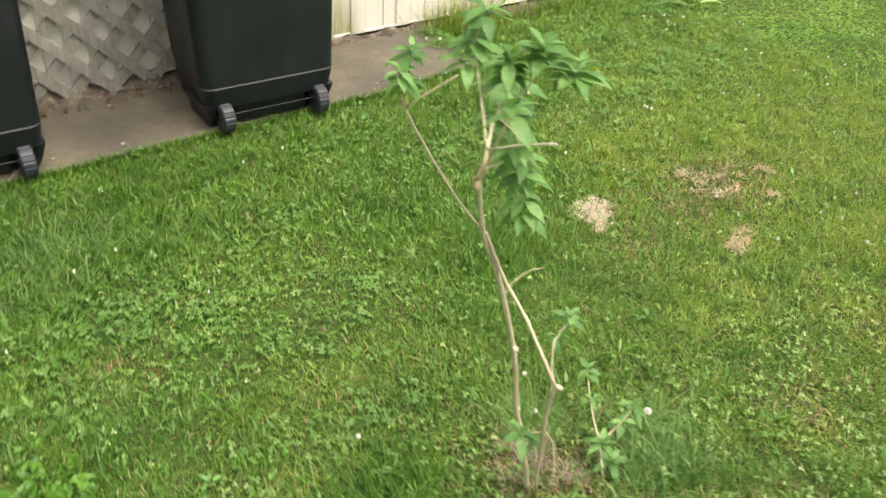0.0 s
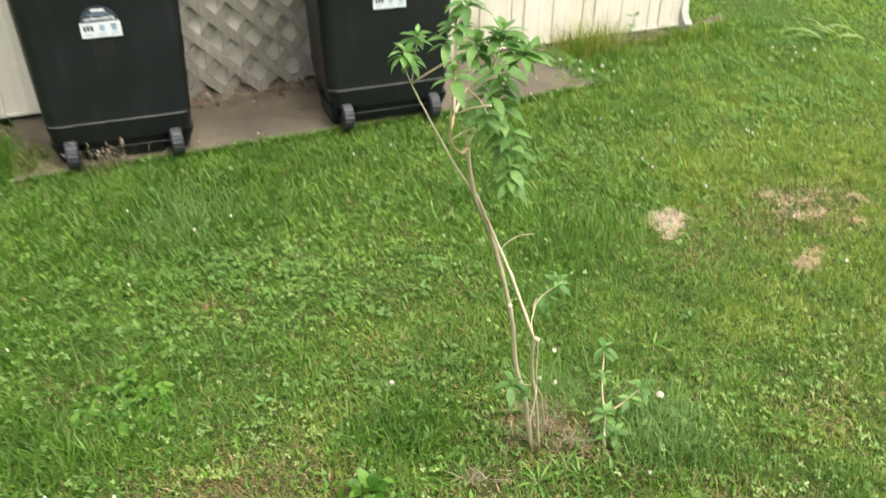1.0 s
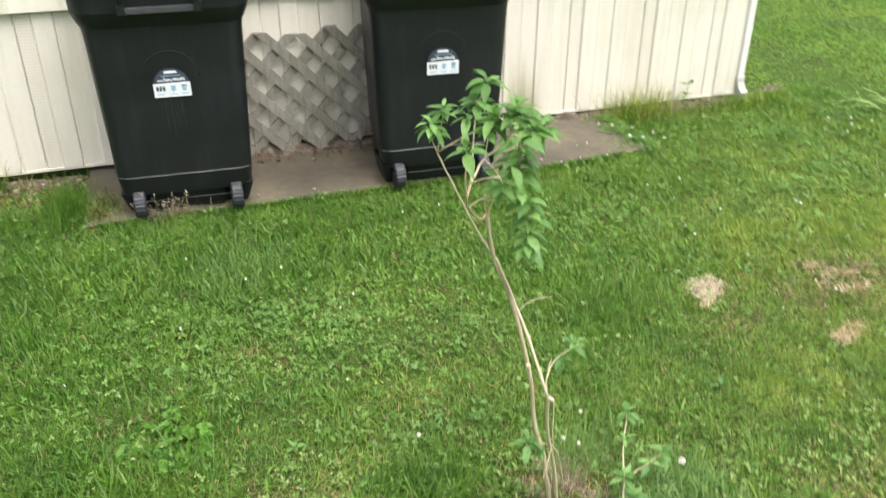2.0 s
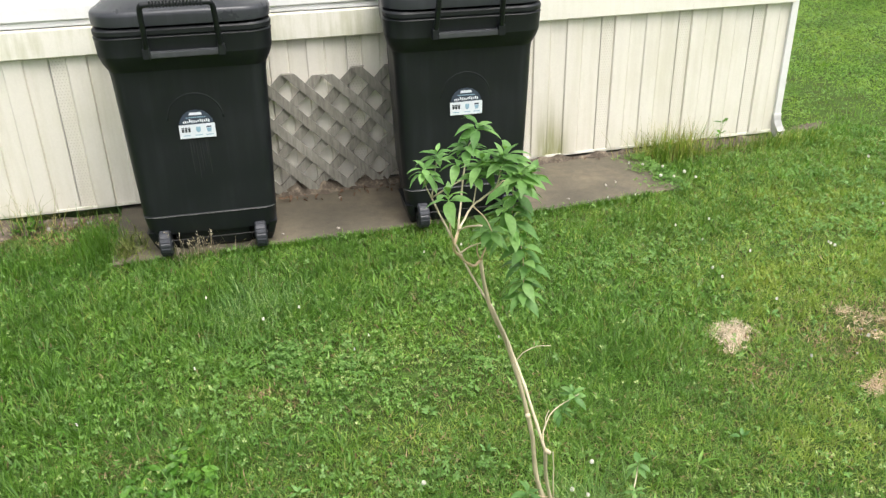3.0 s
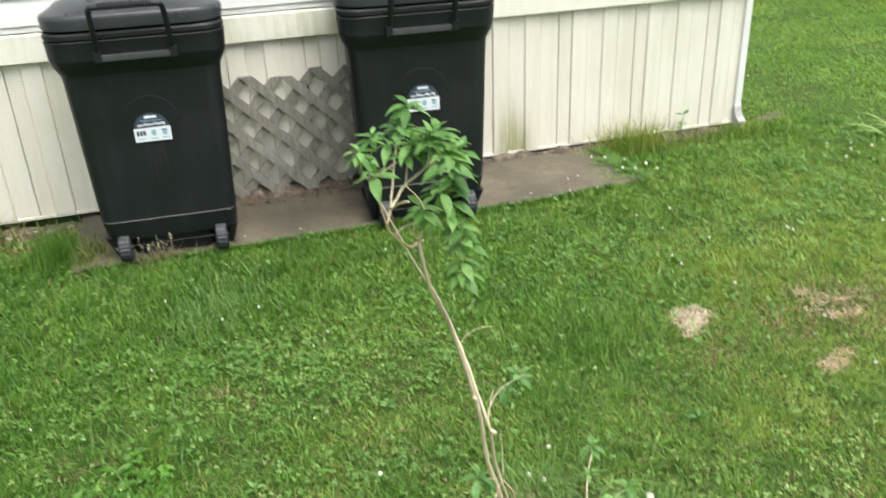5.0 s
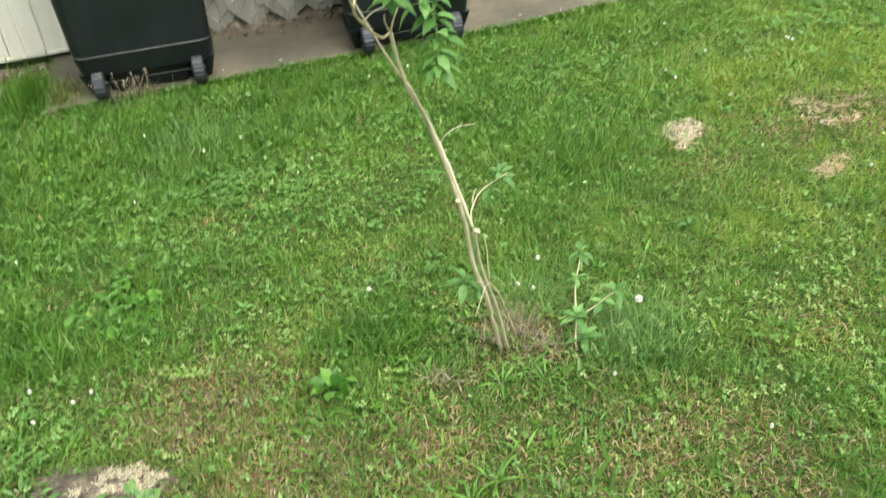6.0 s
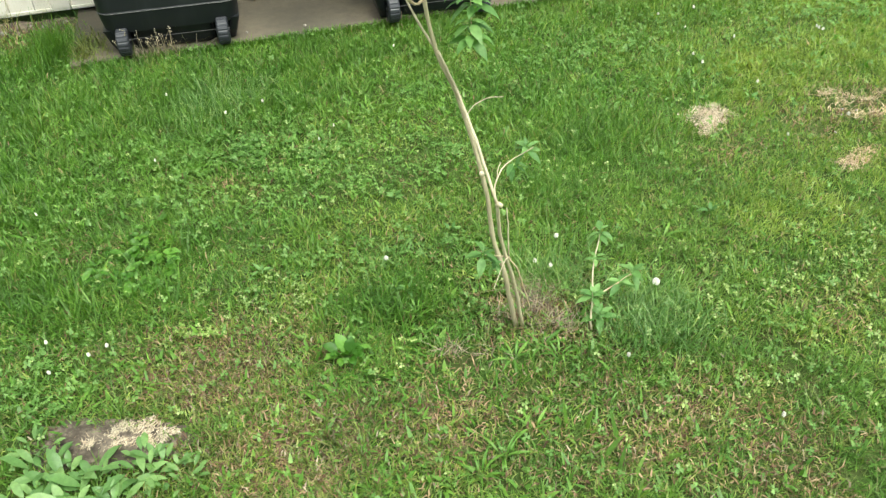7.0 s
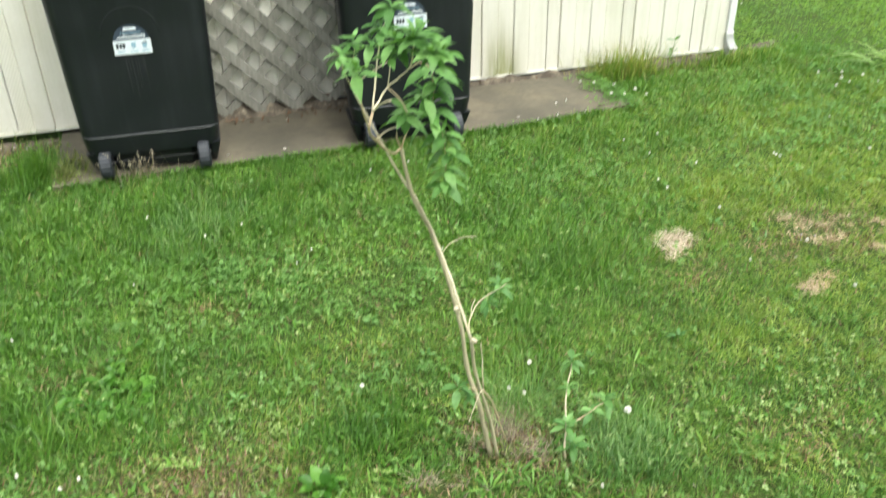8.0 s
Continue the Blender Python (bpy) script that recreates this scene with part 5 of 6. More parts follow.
def build_lawn():
    # near lawn: tufts of lush, yellow-green and thin olive grass, mixed patch by patch
    x, y, az, tone, size = tufted(30000, 15, -1.15, 3.7, 0.05, 3.3, 0.011)
    dry = np.clip(blots(x, y, DRY) * (0.3 + 1.3 * field(x, y, 0.06, 33)), 0, 1)
    cl = np.clip(blots(x, y, CLOVERY) * 1.1 * field(x, y, 0.16, 5) * 1.5, 0, 1)
    p = (1 - 0.5 * cl) * (1 + 0.5 * fine_part(x, y)) * (1 - np.clip(blots(x, y, BARE), 0, 1)) * (1 - 0.95 * np.clip(blots(x, y, STRAW_SPOTS) * 1.3, 0, 1)) * (1 - 0.25 * dry) * (0.4 + 0.9 * field(x, y, 0.08, 3)) * (1 - worn_gaps(x, y))
    x, y, az, tone, size, dry = keep(p, x, y, az, tone, size, dry)
    n = len(x)
    lush = np.clip(blots(x, y, LUSH), 0, 1)
    tall = np.clip(1.2 * field(x, y, 0.25, 9) - 0.35, 0, 1) + 0.7 * lush + 0.1 * np.clip((y - 1.9) / 0.6, 0, 1) + blots(x, y, [(1.3, 1.3, 0.5, 0.4, 0.55)])
    yel = np.clip(blots(x, y, YELLOWED) * (0.4 + field(x, y, 0.12, 35)), 0, 1) * (1 - lush) + 0.05 + 0.16 * np.clip((y - 1.15) / 0.4, 0, 1) * (1 - lush)
    L = (0.023 + 0.026 * tall) * (0.6 + 0.4 * size) * RNG.uniform(0.55, 1.35, n) * (1 - 0.3 * dry)
    W = RNG.uniform(0.0015, 0.0042, n) * np.where(y > 1.6, 1.15, 1.0) * (1 - 0.25 * fine_part(x, y))
    lean = np.abs(RNG.normal(0.85 - 0.15 * lush, 0.36, n))
    olive = tone < 0.8 * dry + 0.05
    light = ~olive & (0.35 * RNG.random(n) + 0.65 * np.mod(tone * 7.13, 1) < 0.82 * yel)
    deep = ~olive & ~light & (0.4 * RNG.random(n) + 0.6 * np.mod(tone * 5.37, 1) < 0.85 * lush + 0.06)
    green = ~olive & ~light & ~deep
    for k, mat, label in ((green, GRASS, "mown green lawn grass, patchy, with clover between"), (deep, LUSH_GRASS, "longer deep green grass in lush patches of the lawn"),
                          (light, YELLOW_GRASS, "lighter yellow-green grass mixed into the mown lawn"), (olive, OLIVE_GRASS, "thin dry olive grass in worn spots of the lawn")):
        blades("lawn_grass", x[k], y[k], L[k], W[k], lean[k], mat, label, az=az[k])
    # fine short grass under the tufts
    x, y = scatter(260000, -1.15, 3.7, 0.05, 3.3)
    x, y = keep((1 - np.clip(blots(x, y, BARE) * 1.2, 0, 1)) * (1 - 0.97 * np.clip(blots(x, y, STRAW_SPOTS) * 1.3, 0, 1)) * (1 - 0.6 * np.clip(blots(x, y, DRY), 0, 1)) * (0.4 + 0.6 * np.clip((y - 0.85) / 0.4, 0, 1)) * (1 - worn_gaps(x, y)), x, y)
    lush = RNG.random(len(x)) < np.clip(blots(x, y, LUSH), 0, 1)
    light = RNG.random(len(x)) < 0.85 * np.clip(blots(x, y, YELLOWED), 0, 1)
    k = light
    blades("lawn_grass", x[k], y[k], RNG.uniform(0.016, 0.036, int(k.sum())), RNG.uniform(0.0014, 0.0032, int(k.sum())), np.abs(RNG.normal(0.9, 0.35, int(k.sum()))), YELLOW_GRASS, "fine yellow-green grass filling the lighter lawn")
    for k, mat, label in ((~lush, GRASS, "fine short green grass filling the lawn between tufts"), (lush, LUSH_GRASS, "fine deep green grass filling the lush lawn patches")):
        k = k & ~light
        n = int(k.sum())
        blades("lawn_grass", x[k], y[k], RNG.uniform(0.016, 0.036, n), RNG.uniform(0.0014, 0.0032, n), np.abs(RNG.normal(0.9, 0.35, n)), mat, label)
    # small broad leaves of mixed lawn weeds
    x, y = scatter(45000, -1.15, 3.7, 0.05, 3.3)
    p = 0.06 + 0.6 * np.clip(field(x, y, 0.22, 41) * 1.8 - 0.6, 0, 1)
    x, y = keep(p * (1 - np.clip(blots(x, y, STRAW_SPOTS + BARE), 0, 1)) * (1 - 0.7 * fine_part(x, y)), x, y)
    blades("lawn_weeds", x, y, RNG.uniform(0.014, 0.036, len(x)), RNG.uniform(0.005, 0.010, len(x)), np.abs(RNG.normal(0.95, 0.3, len(x))), WEED, "small broad green weed leaves through the lawn", "weed", z=0.012)
    # dead and drying blades among the green
    x, y = scatter(210000, -1.15, 3.7, 0.05, 3.3)
    dry = blots(x, y, DRY)
    x, y, dry = keep(np.clip(0.07 + 1.2 * dry * np.clip(3.2 * field(x, y, 0.036, 31) - 1.15, 0, 1.3), 0, 1) * (1 - np.clip(blots(x, y, BARE[3:4]), 0, 0.9)), x, y, dry)
    blades("dead_grass", x, y, RNG.uniform(0.009, 0.027, len(x)) * np.where(y > 1.3, 1.3, 1.0), RNG.uniform(0.0014, 0.004, len(x)), np.clip(RNG.normal(1.0, 0.4, len(x)), 0, 1.5), THATCH, "brown dead grass blades mixed into the lawn", bend=1.2, z=0.006)
    # short curled leaves and clipped blades close to the soil in the worn foreground
    x, y = scatter(200000, -0.55, 2.0, 0.2, 1.35)
    dry = np.clip(blots(x, y, DRY), 0, 1)
    x, y, dry = keep((0.35 + 0.65 * dry) * (1 - np.clip(blots(x, y, BARE), 0, 1)) * (0.3 + 0.9 * field(x, y, 0.05, 91)) * (1 - 0.6 * fine_part(x, y)), x, y, dry)
    pick = RNG.random(len(x))
    for mat, k, label in ((OLIVE_GRASS, pick < 0.15 + 0.3 * dry, "short clipped olive blades in worn lawn"), (THATCH, pick > 1.0 - 0.05 - 0.3 * dry, "short clipped brown blades in worn lawn"), (CLOVER, (pick > 0.3 + 0.3 * dry) & (pick < 0.47), "short broad green leaves in worn lawn"), (YELLOW_GRASS, (pick > 0.47) & (pick < 0.6), "short light green leaves in worn lawn"), (DRY_STALK, (pick > 0.6) & (pick < 0.6 + 0.12 * dry), "short broken tan leaves in worn lawn"), (LITTER_AND_SHADE, (pick > 0.66) & (pick < 0.66 + 0.2 * dry), "dark brown dead leaf scraps in worn lawn")):
        n = int(k.sum())
        blades("clipped_grass", x[k], y[k], RNG.uniform(0.01, 0.028, n), RNG.uniform(0.0018, 0.005, n), np.clip(RNG.normal(0.9, 0.4, n), 0, 1.5), mat, label, bend=1.3, z=0.006)
    # straw patches
    x, y = scatter(120000, 1.5, 2.8, 1.05, 1.95)
    x, y = keep(np.clip(blots(x, y, STRAW_SPOTS) * 1.5 * (0.35 + 1.25 * field(x, y, 0.03, 51)) - 0.45, 0, 0.75), x, y)
    for mat, k, label in ((STRAW, x < 1.93, "pale bleached straw-dry grass patch"), (RUSTY_STRAW, x >= 1.93, "rusty tan dead grass patches round thin lawn")):
        n = int(k.sum())
        blades("straw_patch", x[k], y[k], RNG.uniform(0.013, 0.038, n), RNG.uniform(0.0012, 0.0028, n), np.clip(RNG.normal(1.44, 0.1, n), 0.2, 1.54), mat, label, z=0.008)
    x, y = scatter(60000, -0.25, 0.2, 0.58, 0.85)
    x, y = keep(np.clip(blots(x, y, [(0.0, 0.75, 0.075, 0.035, 1.0), (0.05, 0.725, 0.05, 0.03, 0.9), (-0.05, 0.735, 0.06, 0.025, 0.6)]) * 1.7 * (0.2 + field(x, y, 0.018, 52)) - 0.5, 0, 0.2), x, y)
    blades("straw_patch", x, y, RNG.uniform(0.006, 0.02, len(x)), RNG.uniform(0.001, 0.0024, len(x)), np.clip(RNG.normal(1.5, 0.06, len(x)), 1.2, 1.56), STRAW, "pale straw clippings on bare earth", z=0.02)
    # brown thatch round the sapling's foot
    x, y = scatter(60000, 0.6, 1.15, 0.65, 1.05)
    x, y = keep(np.clip(blots(x, y, [(0.945, 0.93, 0.06, 0.08, 0.9), (0.985, 0.81, 0.08, 0.05, 0.8), (0.70, 0.79, 0.05, 0.03, 0.45), (0.78, 0.755, 0.05, 0.03, 0.4), (0.86, 0.87, 0.05, 0.05, 0.4)]) * 1.3 * (0.3 + field(x, y, 0.025, 95)) - 0.25, 0, 1) * 0.2, x, y)
    blades("thatch", x, y, RNG.uniform(0.02, 0.06, len(x)), RNG.uniform(0.001, 0.0022, len(x)), np.clip(RNG.normal(1.3, 0.2, len(x)), 0.2, 1.54), DRY_STALK, "grey-tan dead thatch round the sapling's foot", z=0.012)
    # clover
    x, y = scatter(290000, -1.0, 3.7, 0.1, 3.2)
    cl = np.clip(blots(x, y, CLOVERY) * (0.1 + 1.3 * field(x, y, 0.16, 5)), 0, 1)
    p = (0.03 + 0.55 * cl ** 1.3) * (1 - 0.95 * np.clip(blots(x, y, STRAW_SPOTS + BARE), 0, 1)) * np.clip(2.3 * field(x, y, 0.055, 13) - 0.35, 0.05, 1.6)
    x, y = keep(np.clip(p, 0, 1) * 0.7 * (1 - 0.55 * fine_part(x, y)), x, y)
    clover("clover", x, y, RNG.uniform(0.0048, 0.0098, len(x)), RNG.uniform(0.012, 0.034, len(x)), CLOVER, "low green clover leaves spread through the lawn")
    x, y = scatter(160000, -0.6, 3.2, 0.3, 2.3)
    x, y = keep(np.clip((0.02 + blots(x, y, PALE_SPOTS)) * (1.7 * field(x, y, 0.06, 61) - 0.35), 0, 1) * 0.5 * (1 - np.clip(blots(x, y, STRAW_SPOTS + BARE), 0, 1)) * (1 - 0.5 * fine_part(x, y)), x, y)
    clover("clover", x, y, RNG.uniform(0.004, 0.008, len(x)), RNG.uniform(0.014, 0.032, len(x)), PALE_CLOVER, "light yellow-green clover leaves in thin spots")
    n = 1500
    x = 2.275 - np.abs(RNG.normal(0, 0.07, n))
    y = RNG.uniform(2.67, 3.14, n)
    x, y = keep(np.clip(1.6 * field(x, y, 0.07, 63) - 0.25, 0, 1), x, y)
    clover("clover", x, y, RNG.uniform(0.005, 0.0095, len(x)), RNG.uniform(0.022, 0.045, len(x)), CLOVER, "clover creeping over the end of the concrete")
    # longer fine blue-green tufts
    xs, ys = [], []
    for cx, cy, r, n in ((1.17, 0.78, 0.11, 330), (1.11, 0.72, 0.08, 180), (1.24, 0.79, 0.08, 150), (1.04, 0.92, 0.08, 200), (0.22, 2.12, 0.16, 500), (0.34, 2.2, 0.16, 400), (1.22, 0.70, 0.08, 240), (0.98, 0.98, 0.07, 260)):
        xs.append(RNG.normal(cx, r * 0.55, n))
        ys.append(RNG.normal(cy, r * 0.55, n))
    x, y = np.concatenate(xs), np.concatenate(ys)
    blades("fescue_tuft", x, y, RNG.uniform(0.05, 0.11, len(x)), RNG.uniform(0.0018, 0.003, len(x)), np.abs(RNG.normal(0.75, 0.3, len(x))), FESCUE, "fine blue-green fescue tufts beside the sprout", bend=0.9)
    # longer deep green tufts
    xs, ys = [], []
    for cx, cy, r, n in ((0.60, 0.97, 0.09, 260), (0.68, 1.01, 0.07, 160), (-0.16, 1.2, 0.12, 300), (0.06, 1.22, 0.1, 200), (-0.3, 1.32, 0.14, 260), (0.12, 1.42, 0.1, 140), (0.45, 2.2, 0.2, 300), (0.1, 2.3, 0.2, 350), (1.5, 1.6, 0.14, 200), (1.3, 1.75, 0.16, 220), (0.98, 0.99, 0.06, 100)):
        xs.append(RNG.normal(cx, r * 0.6, n))
        ys.append(RNG.normal(cy, r * 0.6, n))
    x, y = np.concatenate(xs), np.concatenate(ys)
    blades("grass_tuft", x, y, RNG.uniform(0.045, 0.095, len(x)), RNG.uniform(0.0025, 0.0048, len(x)), np.abs(RNG.normal(0.65, 0.3, len(x))), LUSH_GRASS, "longer deep green grass tufts in the lawn", bend=0.9)
    # long grass at the wall, the slab's ends and edge
    xs, ys, ls = [], [], []
    for cx, cy, rx, ry, n, l in ((2.42, 3.10, 0.16, 0.05, 70, 0.18), (2.30, 3.08, 0.06, 0.05, 30, 0.14), (2.95, 3.12, 0.16, 0.05, 200, 0.09), (3.2, 3.1, 0.15, 0.08, 300, 0.09), (-0.31, 2.84, 0.06, 0.10, 650, 0.12), (-0.21, 2.84, 0.03, 0.12, 220, 0.06), (-0.55, 2.78, 0.18, 0.1, 700, 0.06), (-0.62, 3.12, 0.1, 0.03, 40, 0.15), (-0.36, 3.13, 0.08, 0.03, 20, 0.1), (-0.5, 3.05, 0.3, 0.04, 50, 0.06), (3.34, 3.36, 0.14, 0.05, 260, 0.045), (-0.85, 2.75, 0.2, 0.15, 600, 0.06), (2.4, 2.95, 0.12, 0.1, 260, 0.07)):
        xs.append(RNG.normal(cx, rx * 0.6, n))
        ys.append(np.minimum(RNG.normal(cy, ry * 0.7, n), WALL_Y - 0.035))
        ls.append(RNG.uniform(0.45, 1.2, n) * l)
    n = 5200
    ex = RNG.uniform(-0.2, 2.1, n)
    xs.append(ex)
    ys.append(SLAB[2] - 0.004 - np.abs(RNG.normal(0, 0.018, n)) + 0.045 * np.clip((ex - 1.75) / 0.5, 0, 1))
    ls.append(RNG.uniform(0.018, 0.05, n))
    x, y, L = np.concatenate(xs), np.concatenate(ys), np.concatenate(ls)
    k = open_ground(x, y) | (y < SLAB[2] + 0.03)
    x, y, L = x[k], y[k], L[k]
    blades("edge_grass", x, y, L, RNG.uniform(0.002, 0.0045, len(x)), np.abs(RNG.normal(0.3, 0.25, len(x))), LUSH_GRASS, "longer unmown grass along the concrete and the skirting", bend=0.9)
    # dry seed stalks in front of the can's wheels
    n = 140
    x = np.concatenate((RNG.normal(0.07, 0.06, n), RNG.normal(0.24, 0.05, 22), RNG.normal(1.08, 0.06, 16)))
    y = np.where(x < 0.8, 2.660, 2.655) + RNG.normal(0, 0.012, len(x))
    dead = RNG.random(len(x)) < 0.65
    for k, mat, label in ((dead, DRY_STALK, "thin bleached seed stalks by the trash cans' wheels"), (~dead, OLIVE_GRASS, "thin olive weed stalks by the trash cans' wheels")):
        n = int(k.sum())
        blades("seed_stalks", x[k], y[k], RNG.uniform(0.04, 0.12, n), RNG.uniform(0.0016, 0.0034, n), np.abs(RNG.normal(0.5, 0.4, n)), mat, label, bend=1.0)
    # ragged olive grass creeping over the slab's worn end
    n = 420
    x, y = -0.215 + np.abs(RNG.normal(0, 0.05, n)), RNG.normal(2.80, 0.07, n)
    k = (y > 2.66) & (x < -0.06)
    x, y = x[k], y[k]
    blades("edge_grass", x, y, RNG.uniform(0.03, 0.1, len(x)), RNG.uniform(0.002, 0.0045, len(x)), np.abs(RNG.normal(0.8, 0.4, len(x))), OLIVE_GRASS, "ragged olive grass creeping over the concrete's end", bend=1.0, z=0.018)
    # yellowed long stalks in the tuft at the skirting
    n = 380
    x = np.concatenate((RNG.normal(2.42, 0.11, n), RNG.normal(2.95, 0.12, 120), RNG.normal(-0.6, 0.12, 60)))
    y = np.minimum(3.12 + RNG.normal(0, 0.03, len(x)), WALL_Y - 0.035)
    blades("yellow_grass", x, y, RNG.uniform(0.07, 0.26, len(x)) * np.where(x > 2.7, 0.55, 1.0), RNG.uniform(0.0016, 0.003, len(x)), np.abs(RNG.normal(0.3, 0.25, len(x))), STRAW_GRASS, "yellowed long grass stalks against the skirting", bend=1.1)
    n = 330
    x = np.concatenate((RNG.normal(2.42, 0.10, n), RNG.normal(2.95, 0.14, 160), RNG.normal(3.2, 0.1, 120)))
    y = np.minimum(3.11 + RNG.normal(0, 0.03, len(x)), WALL_Y - 0.035)
    blades("yellow_grass", x, y, RNG.uniform(0.07, 0.19, len(x)) * np.where(x > 2.7, 0.6, 1.0), RNG.uniform(0.003, 0.0055, len(x)), np.abs(RNG.normal(0.35, 0.28, len(x))), YELLOW_GRASS, "broad yellow-green grass tuft against the skirting", bend=1.2)
    # middle distance
    x, y = scatter(270000, 2.4, 9.5, -0.6, 9.0)
    k = ~((x < 3.7) & (y < 3.3)) & (y > -0.4) & (x < 5.9 + 1.25 * np.maximum(y, 0)) & (RNG.random(len(x)) > blots(x, y, BARE))
    x, y = x[k], y[k]
    d = np.hypot(x - 0.3, y + 0.5)
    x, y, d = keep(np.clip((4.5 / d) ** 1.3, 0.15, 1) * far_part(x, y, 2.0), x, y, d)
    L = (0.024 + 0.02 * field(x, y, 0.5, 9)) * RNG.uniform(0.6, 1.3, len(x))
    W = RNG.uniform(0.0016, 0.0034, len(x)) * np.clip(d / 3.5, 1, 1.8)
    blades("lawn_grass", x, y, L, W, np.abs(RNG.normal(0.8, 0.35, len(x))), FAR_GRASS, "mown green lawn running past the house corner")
    x, y = scatter(190000, 2.9, 9.5, -0.6, 9.0)
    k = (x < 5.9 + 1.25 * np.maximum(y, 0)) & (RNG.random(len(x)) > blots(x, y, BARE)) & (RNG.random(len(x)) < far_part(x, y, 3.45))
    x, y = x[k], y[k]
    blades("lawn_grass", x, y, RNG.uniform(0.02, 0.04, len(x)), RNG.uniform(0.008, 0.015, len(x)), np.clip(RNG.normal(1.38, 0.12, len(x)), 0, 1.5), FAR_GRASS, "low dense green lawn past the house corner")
    x, y = scatter(15000, 3.4, 7.5, 1.0, 6.0)
    cl = field(x, y, 0.5, 15)
    x, y = keep(np.clip(cl * 1.6 - 0.6, 0, 1), x, y)
    clover("clover", x, y, RNG.uniform(0.007, 0.013, len(x)), RNG.uniform(0.02, 0.045, len(x)), CLOVER, "clover patches in the further lawn")
    # the lawn going on all round
    x, y = scatter(160000, -6.5, 10.5, -6.0, 9.5)
    j = 0.7 * (field(x, y, 0.35, 71) - 0.5) + RNG.normal(0, 0.1, len(x))
    k = ~((x > -1.15 + j) & (x < 3.7 + j) & (y > 0.05 + j) & (y < 3.3)) & ~((y > WALL_Y - 0.05) & (x < CORNER_X + 0.1)) & (RNG.random(len(x)) > far_part(x, y, 2.6))
    x, y = x[k], y[k]
    blades("lawn_grass", x, y, RNG.uniform(0.04, 0.08, len(x)), RNG.uniform(0.008, 0.014, len(x)), np.abs(RNG.normal(0.7, 0.35, len(x))), GRASS, "mown green lawn around the house")
    # left lawn, at the picture's edge
    x, y = scatter(44000, -2.6, -0.9, 0.1, 3.2)
    x, y = keep(np.clip((x + 2.6 + 0.8 * (field(x, y, 0.3, 72) - 0.5)) / 1.0, 0, 1) * np.clip((y - 0.1 + 0.5 * (field(x, y, 0.3, 73) - 0.5)) / 0.5, 0, 1), x, y)
    blades("lawn_grass", x, y, RNG.uniform(0.03, 0.08, len(x)), RNG.uniform(0.002, 0.0045, len(x)), np.abs(RNG.normal(0.6, 0.3, len(x))), GRASS, "mown green lawn beside the house")


build_lawn()


def build_bare_patch():
    bm = bmesh.new()
    rings = []
    for r, z in ((1.0, -0.008), (0.8, 0.0), (0.6, 0.006), (0.4, 0.01), (0.2, 0.012), (0.05, 0.012)):
        row = []
        for a in [2 * math.pi * i / 90 for i in range(90)]:
            k = r * (1 + 0.45 * noise.noise((math.cos(a) * 2, math.sin(a) * 2, 5)) + 0.28 * noise.noise((math.cos(a) * 6, math.sin(a) * 6, 9)))
            u, v = 0.165 * k * math.cos(a), 0.075 * k * math.sin(a)
            row.append((-0.03 + u, 0.745 + v - 0.3 * u, z + 0.006 * noise.noise((u * 60, v * 60, 2))))
        rings.append(row)
    loft(bm, rings, cap=False)
    tagged(link_mesh("ground_patch", bm, EARTH, smooth=True), "bare dark earth patch in the lawn", "soil", kind="structure")
    bm = bmesh.new()
    rings = []
    for r, z in ((1.0, -0.014), (0.7, -0.003), (0.35, 0.004), (0.05, 0.006)):
        rings.append([(0.94 + 0.06 * r * (1 + 0.3 * noise.noise((math.cos(a) * 2, math.sin(a) * 2, 15))) * math.cos(a), 0.90 + 0.085 * r * (1 + 0.3 * noise.noise((math.cos(a) * 2, math.sin(a) * 2, 19))) * math.sin(a), z) for a in [2 * math.pi * i / 40 for i in range(40)]])
    loft(bm, rings, cap=False)
    tagged(link_mesh("ground_patch", bm, EARTH, smooth=True), "brown bare earth round the sapling's foot", "soil", kind="structure")


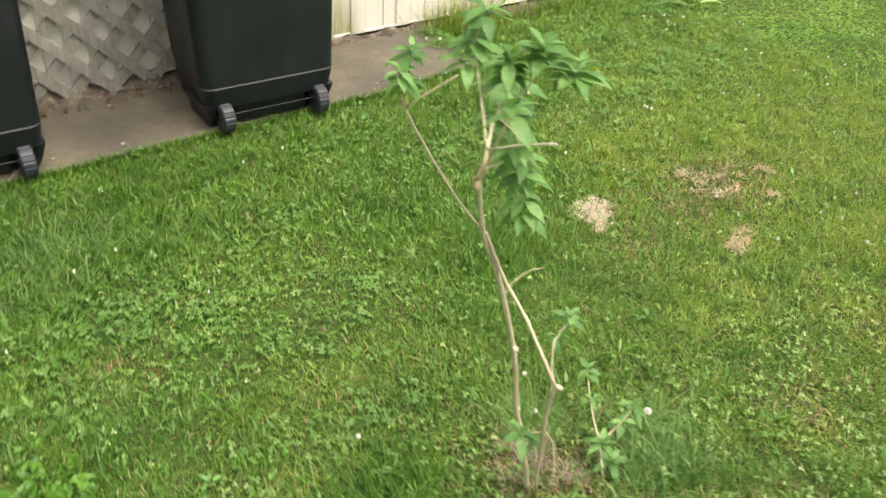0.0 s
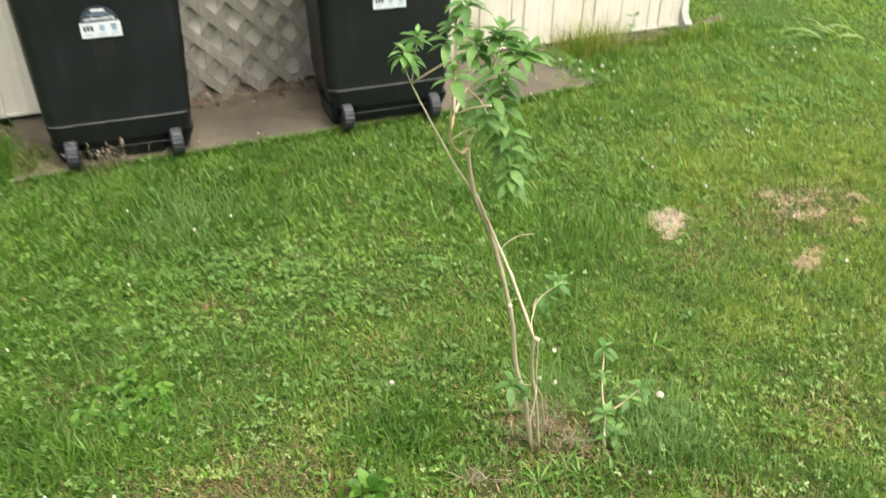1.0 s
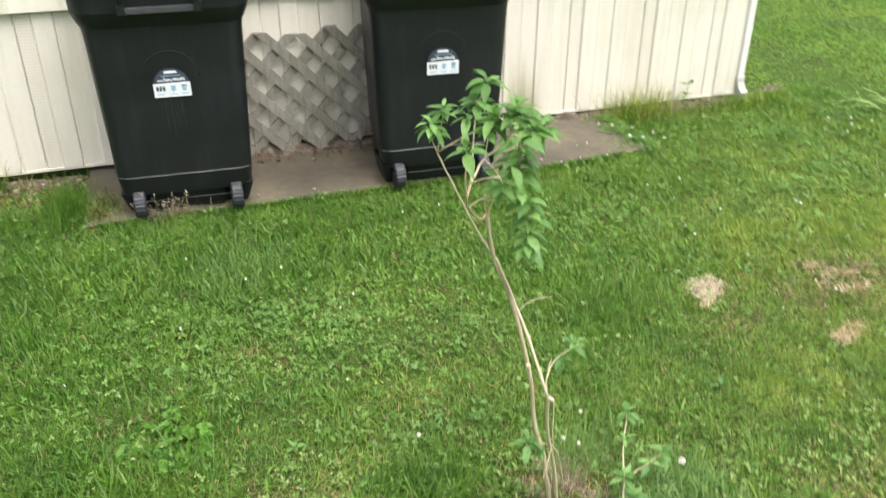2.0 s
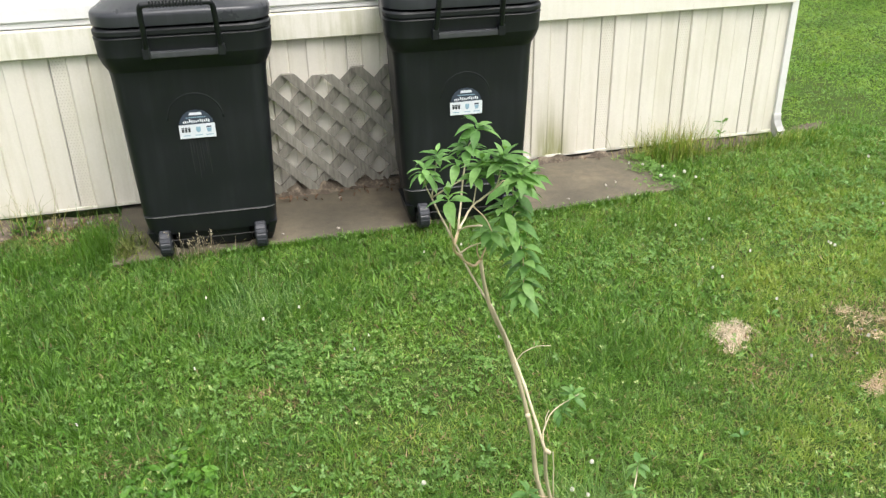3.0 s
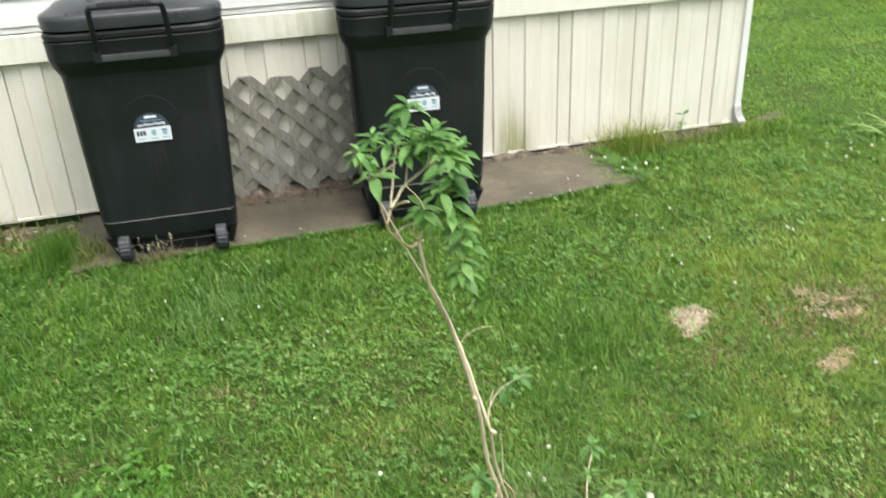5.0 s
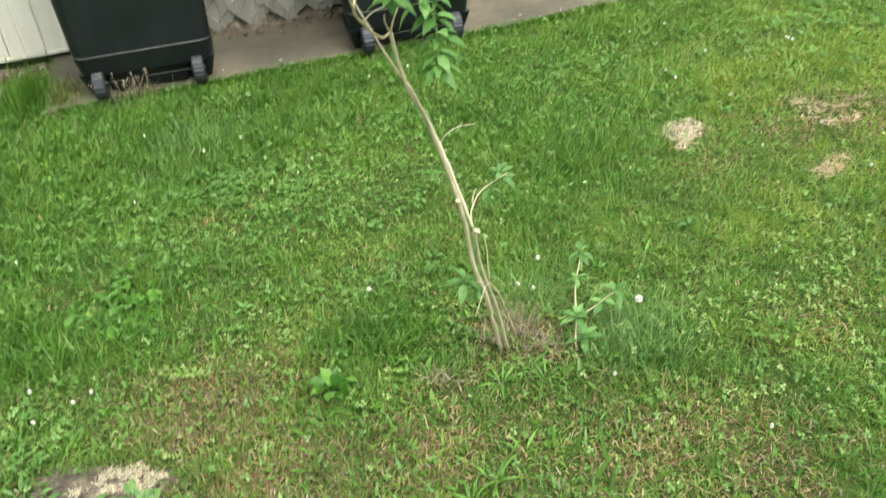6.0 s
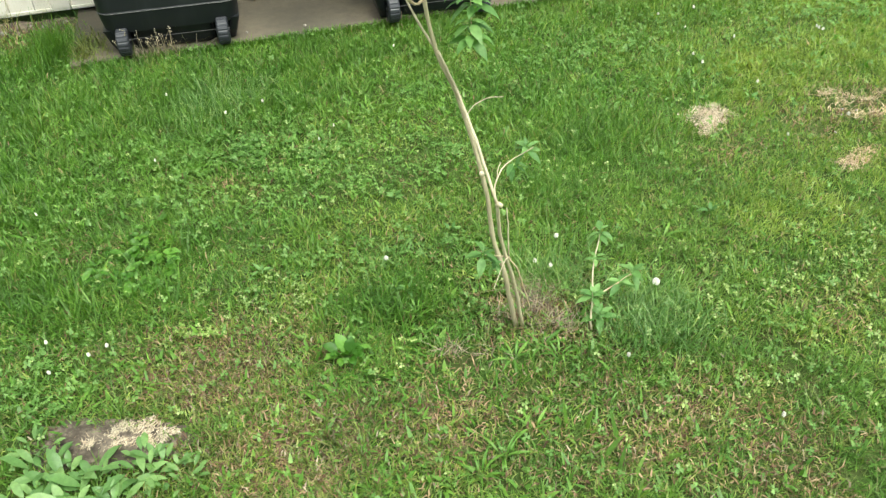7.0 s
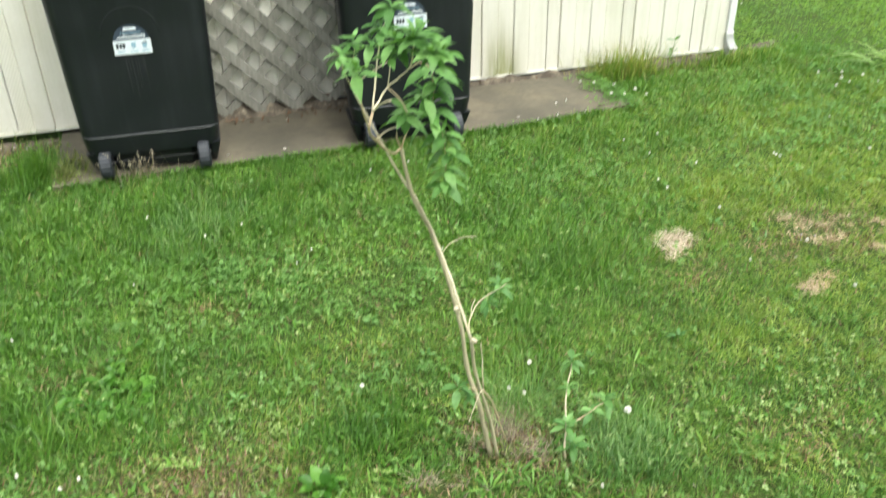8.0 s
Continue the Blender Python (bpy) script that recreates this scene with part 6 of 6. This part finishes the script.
build_bare_patch()


def build_corner_mud():
    """Bare washed-out soil below the downspout."""
    bm = bmesh.new()
    rings = []
    for r, z in ((1.0, -0.012), (0.8, -0.004), (0.5, 0.002), (0.2, 0.003), (0.03, 0.003)):
        row = []
        for a in [2 * math.pi * i / 60 for i in range(60)]:
            k = r * (1 + 0.5 * noise.noise((math.cos(a) * 2, math.sin(a) * 2, 25)) + 0.25 * noise.noise((math.cos(a) * 6, math.sin(a) * 6, 29)))
            row.append((3.36 + 0.17 * k * math.cos(a), 3.33 + 0.05 * k * math.sin(a) + 0.06 * k * math.cos(a), z))
        rings.append(row)
    loft(bm, rings, cap=False)
    tagged(link_mesh("ground_patch", bm, EARTH, smooth=True), "bare brown soil washed out under the downspout", "soil", kind="structure")


build_corner_mud()


def build_dirt_ridge():
    """Washed-up dirt along the foot of the lattice and of the skirting by the corner."""
    for x0, x1, y0, y1, z, seed, where in ((0.3, 1.15, 3.105, 3.20, 0.016, 3, "lattice"), (1.5, 2.3, 3.165, 3.209, 0.018, 5, "skirting"), (2.28, 3.04, 3.13, 3.205, 0.01, 8, "skirting"), (-1.2, -0.25, 3.06, 3.205, -0.004, 11, "skirting")):
        bm = bmesh.new()
        rows = []
        n = 60
        for i in range(n):
            x = x0 + (x1 - x0) * i / (n - 1)
            k = 0.5 + 0.9 * noise.noise((x * 9.0, seed, 0.3)) + 0.4 * noise.noise((x * 31.0, seed, 1.3))
            k = max(0.08, k) * min(1.0, 8.0 * i / n, 8.0 * (n - 1 - i) / n + 0.05)
            front = y0 + (y1 - y0) * (0.45 - 0.4 * k)
            up = 1.9 if where == "lattice" else 1.0
            rows.append([(x, front, z - 0.004), (x, front + 0.012, z + 0.010 * k), (x, (front + y1) / 2, z + 0.026 * k * up), (x, y1, z + 0.03 * k * up + 0.008 * up)])
        loft(bm, rows, cap=False, closed=False)
        tagged(link_mesh("ground_patch", bm, EARTH, smooth=True), "brown dirt and debris washed against the " + where, "soil", kind="structure")


build_dirt_ridge()
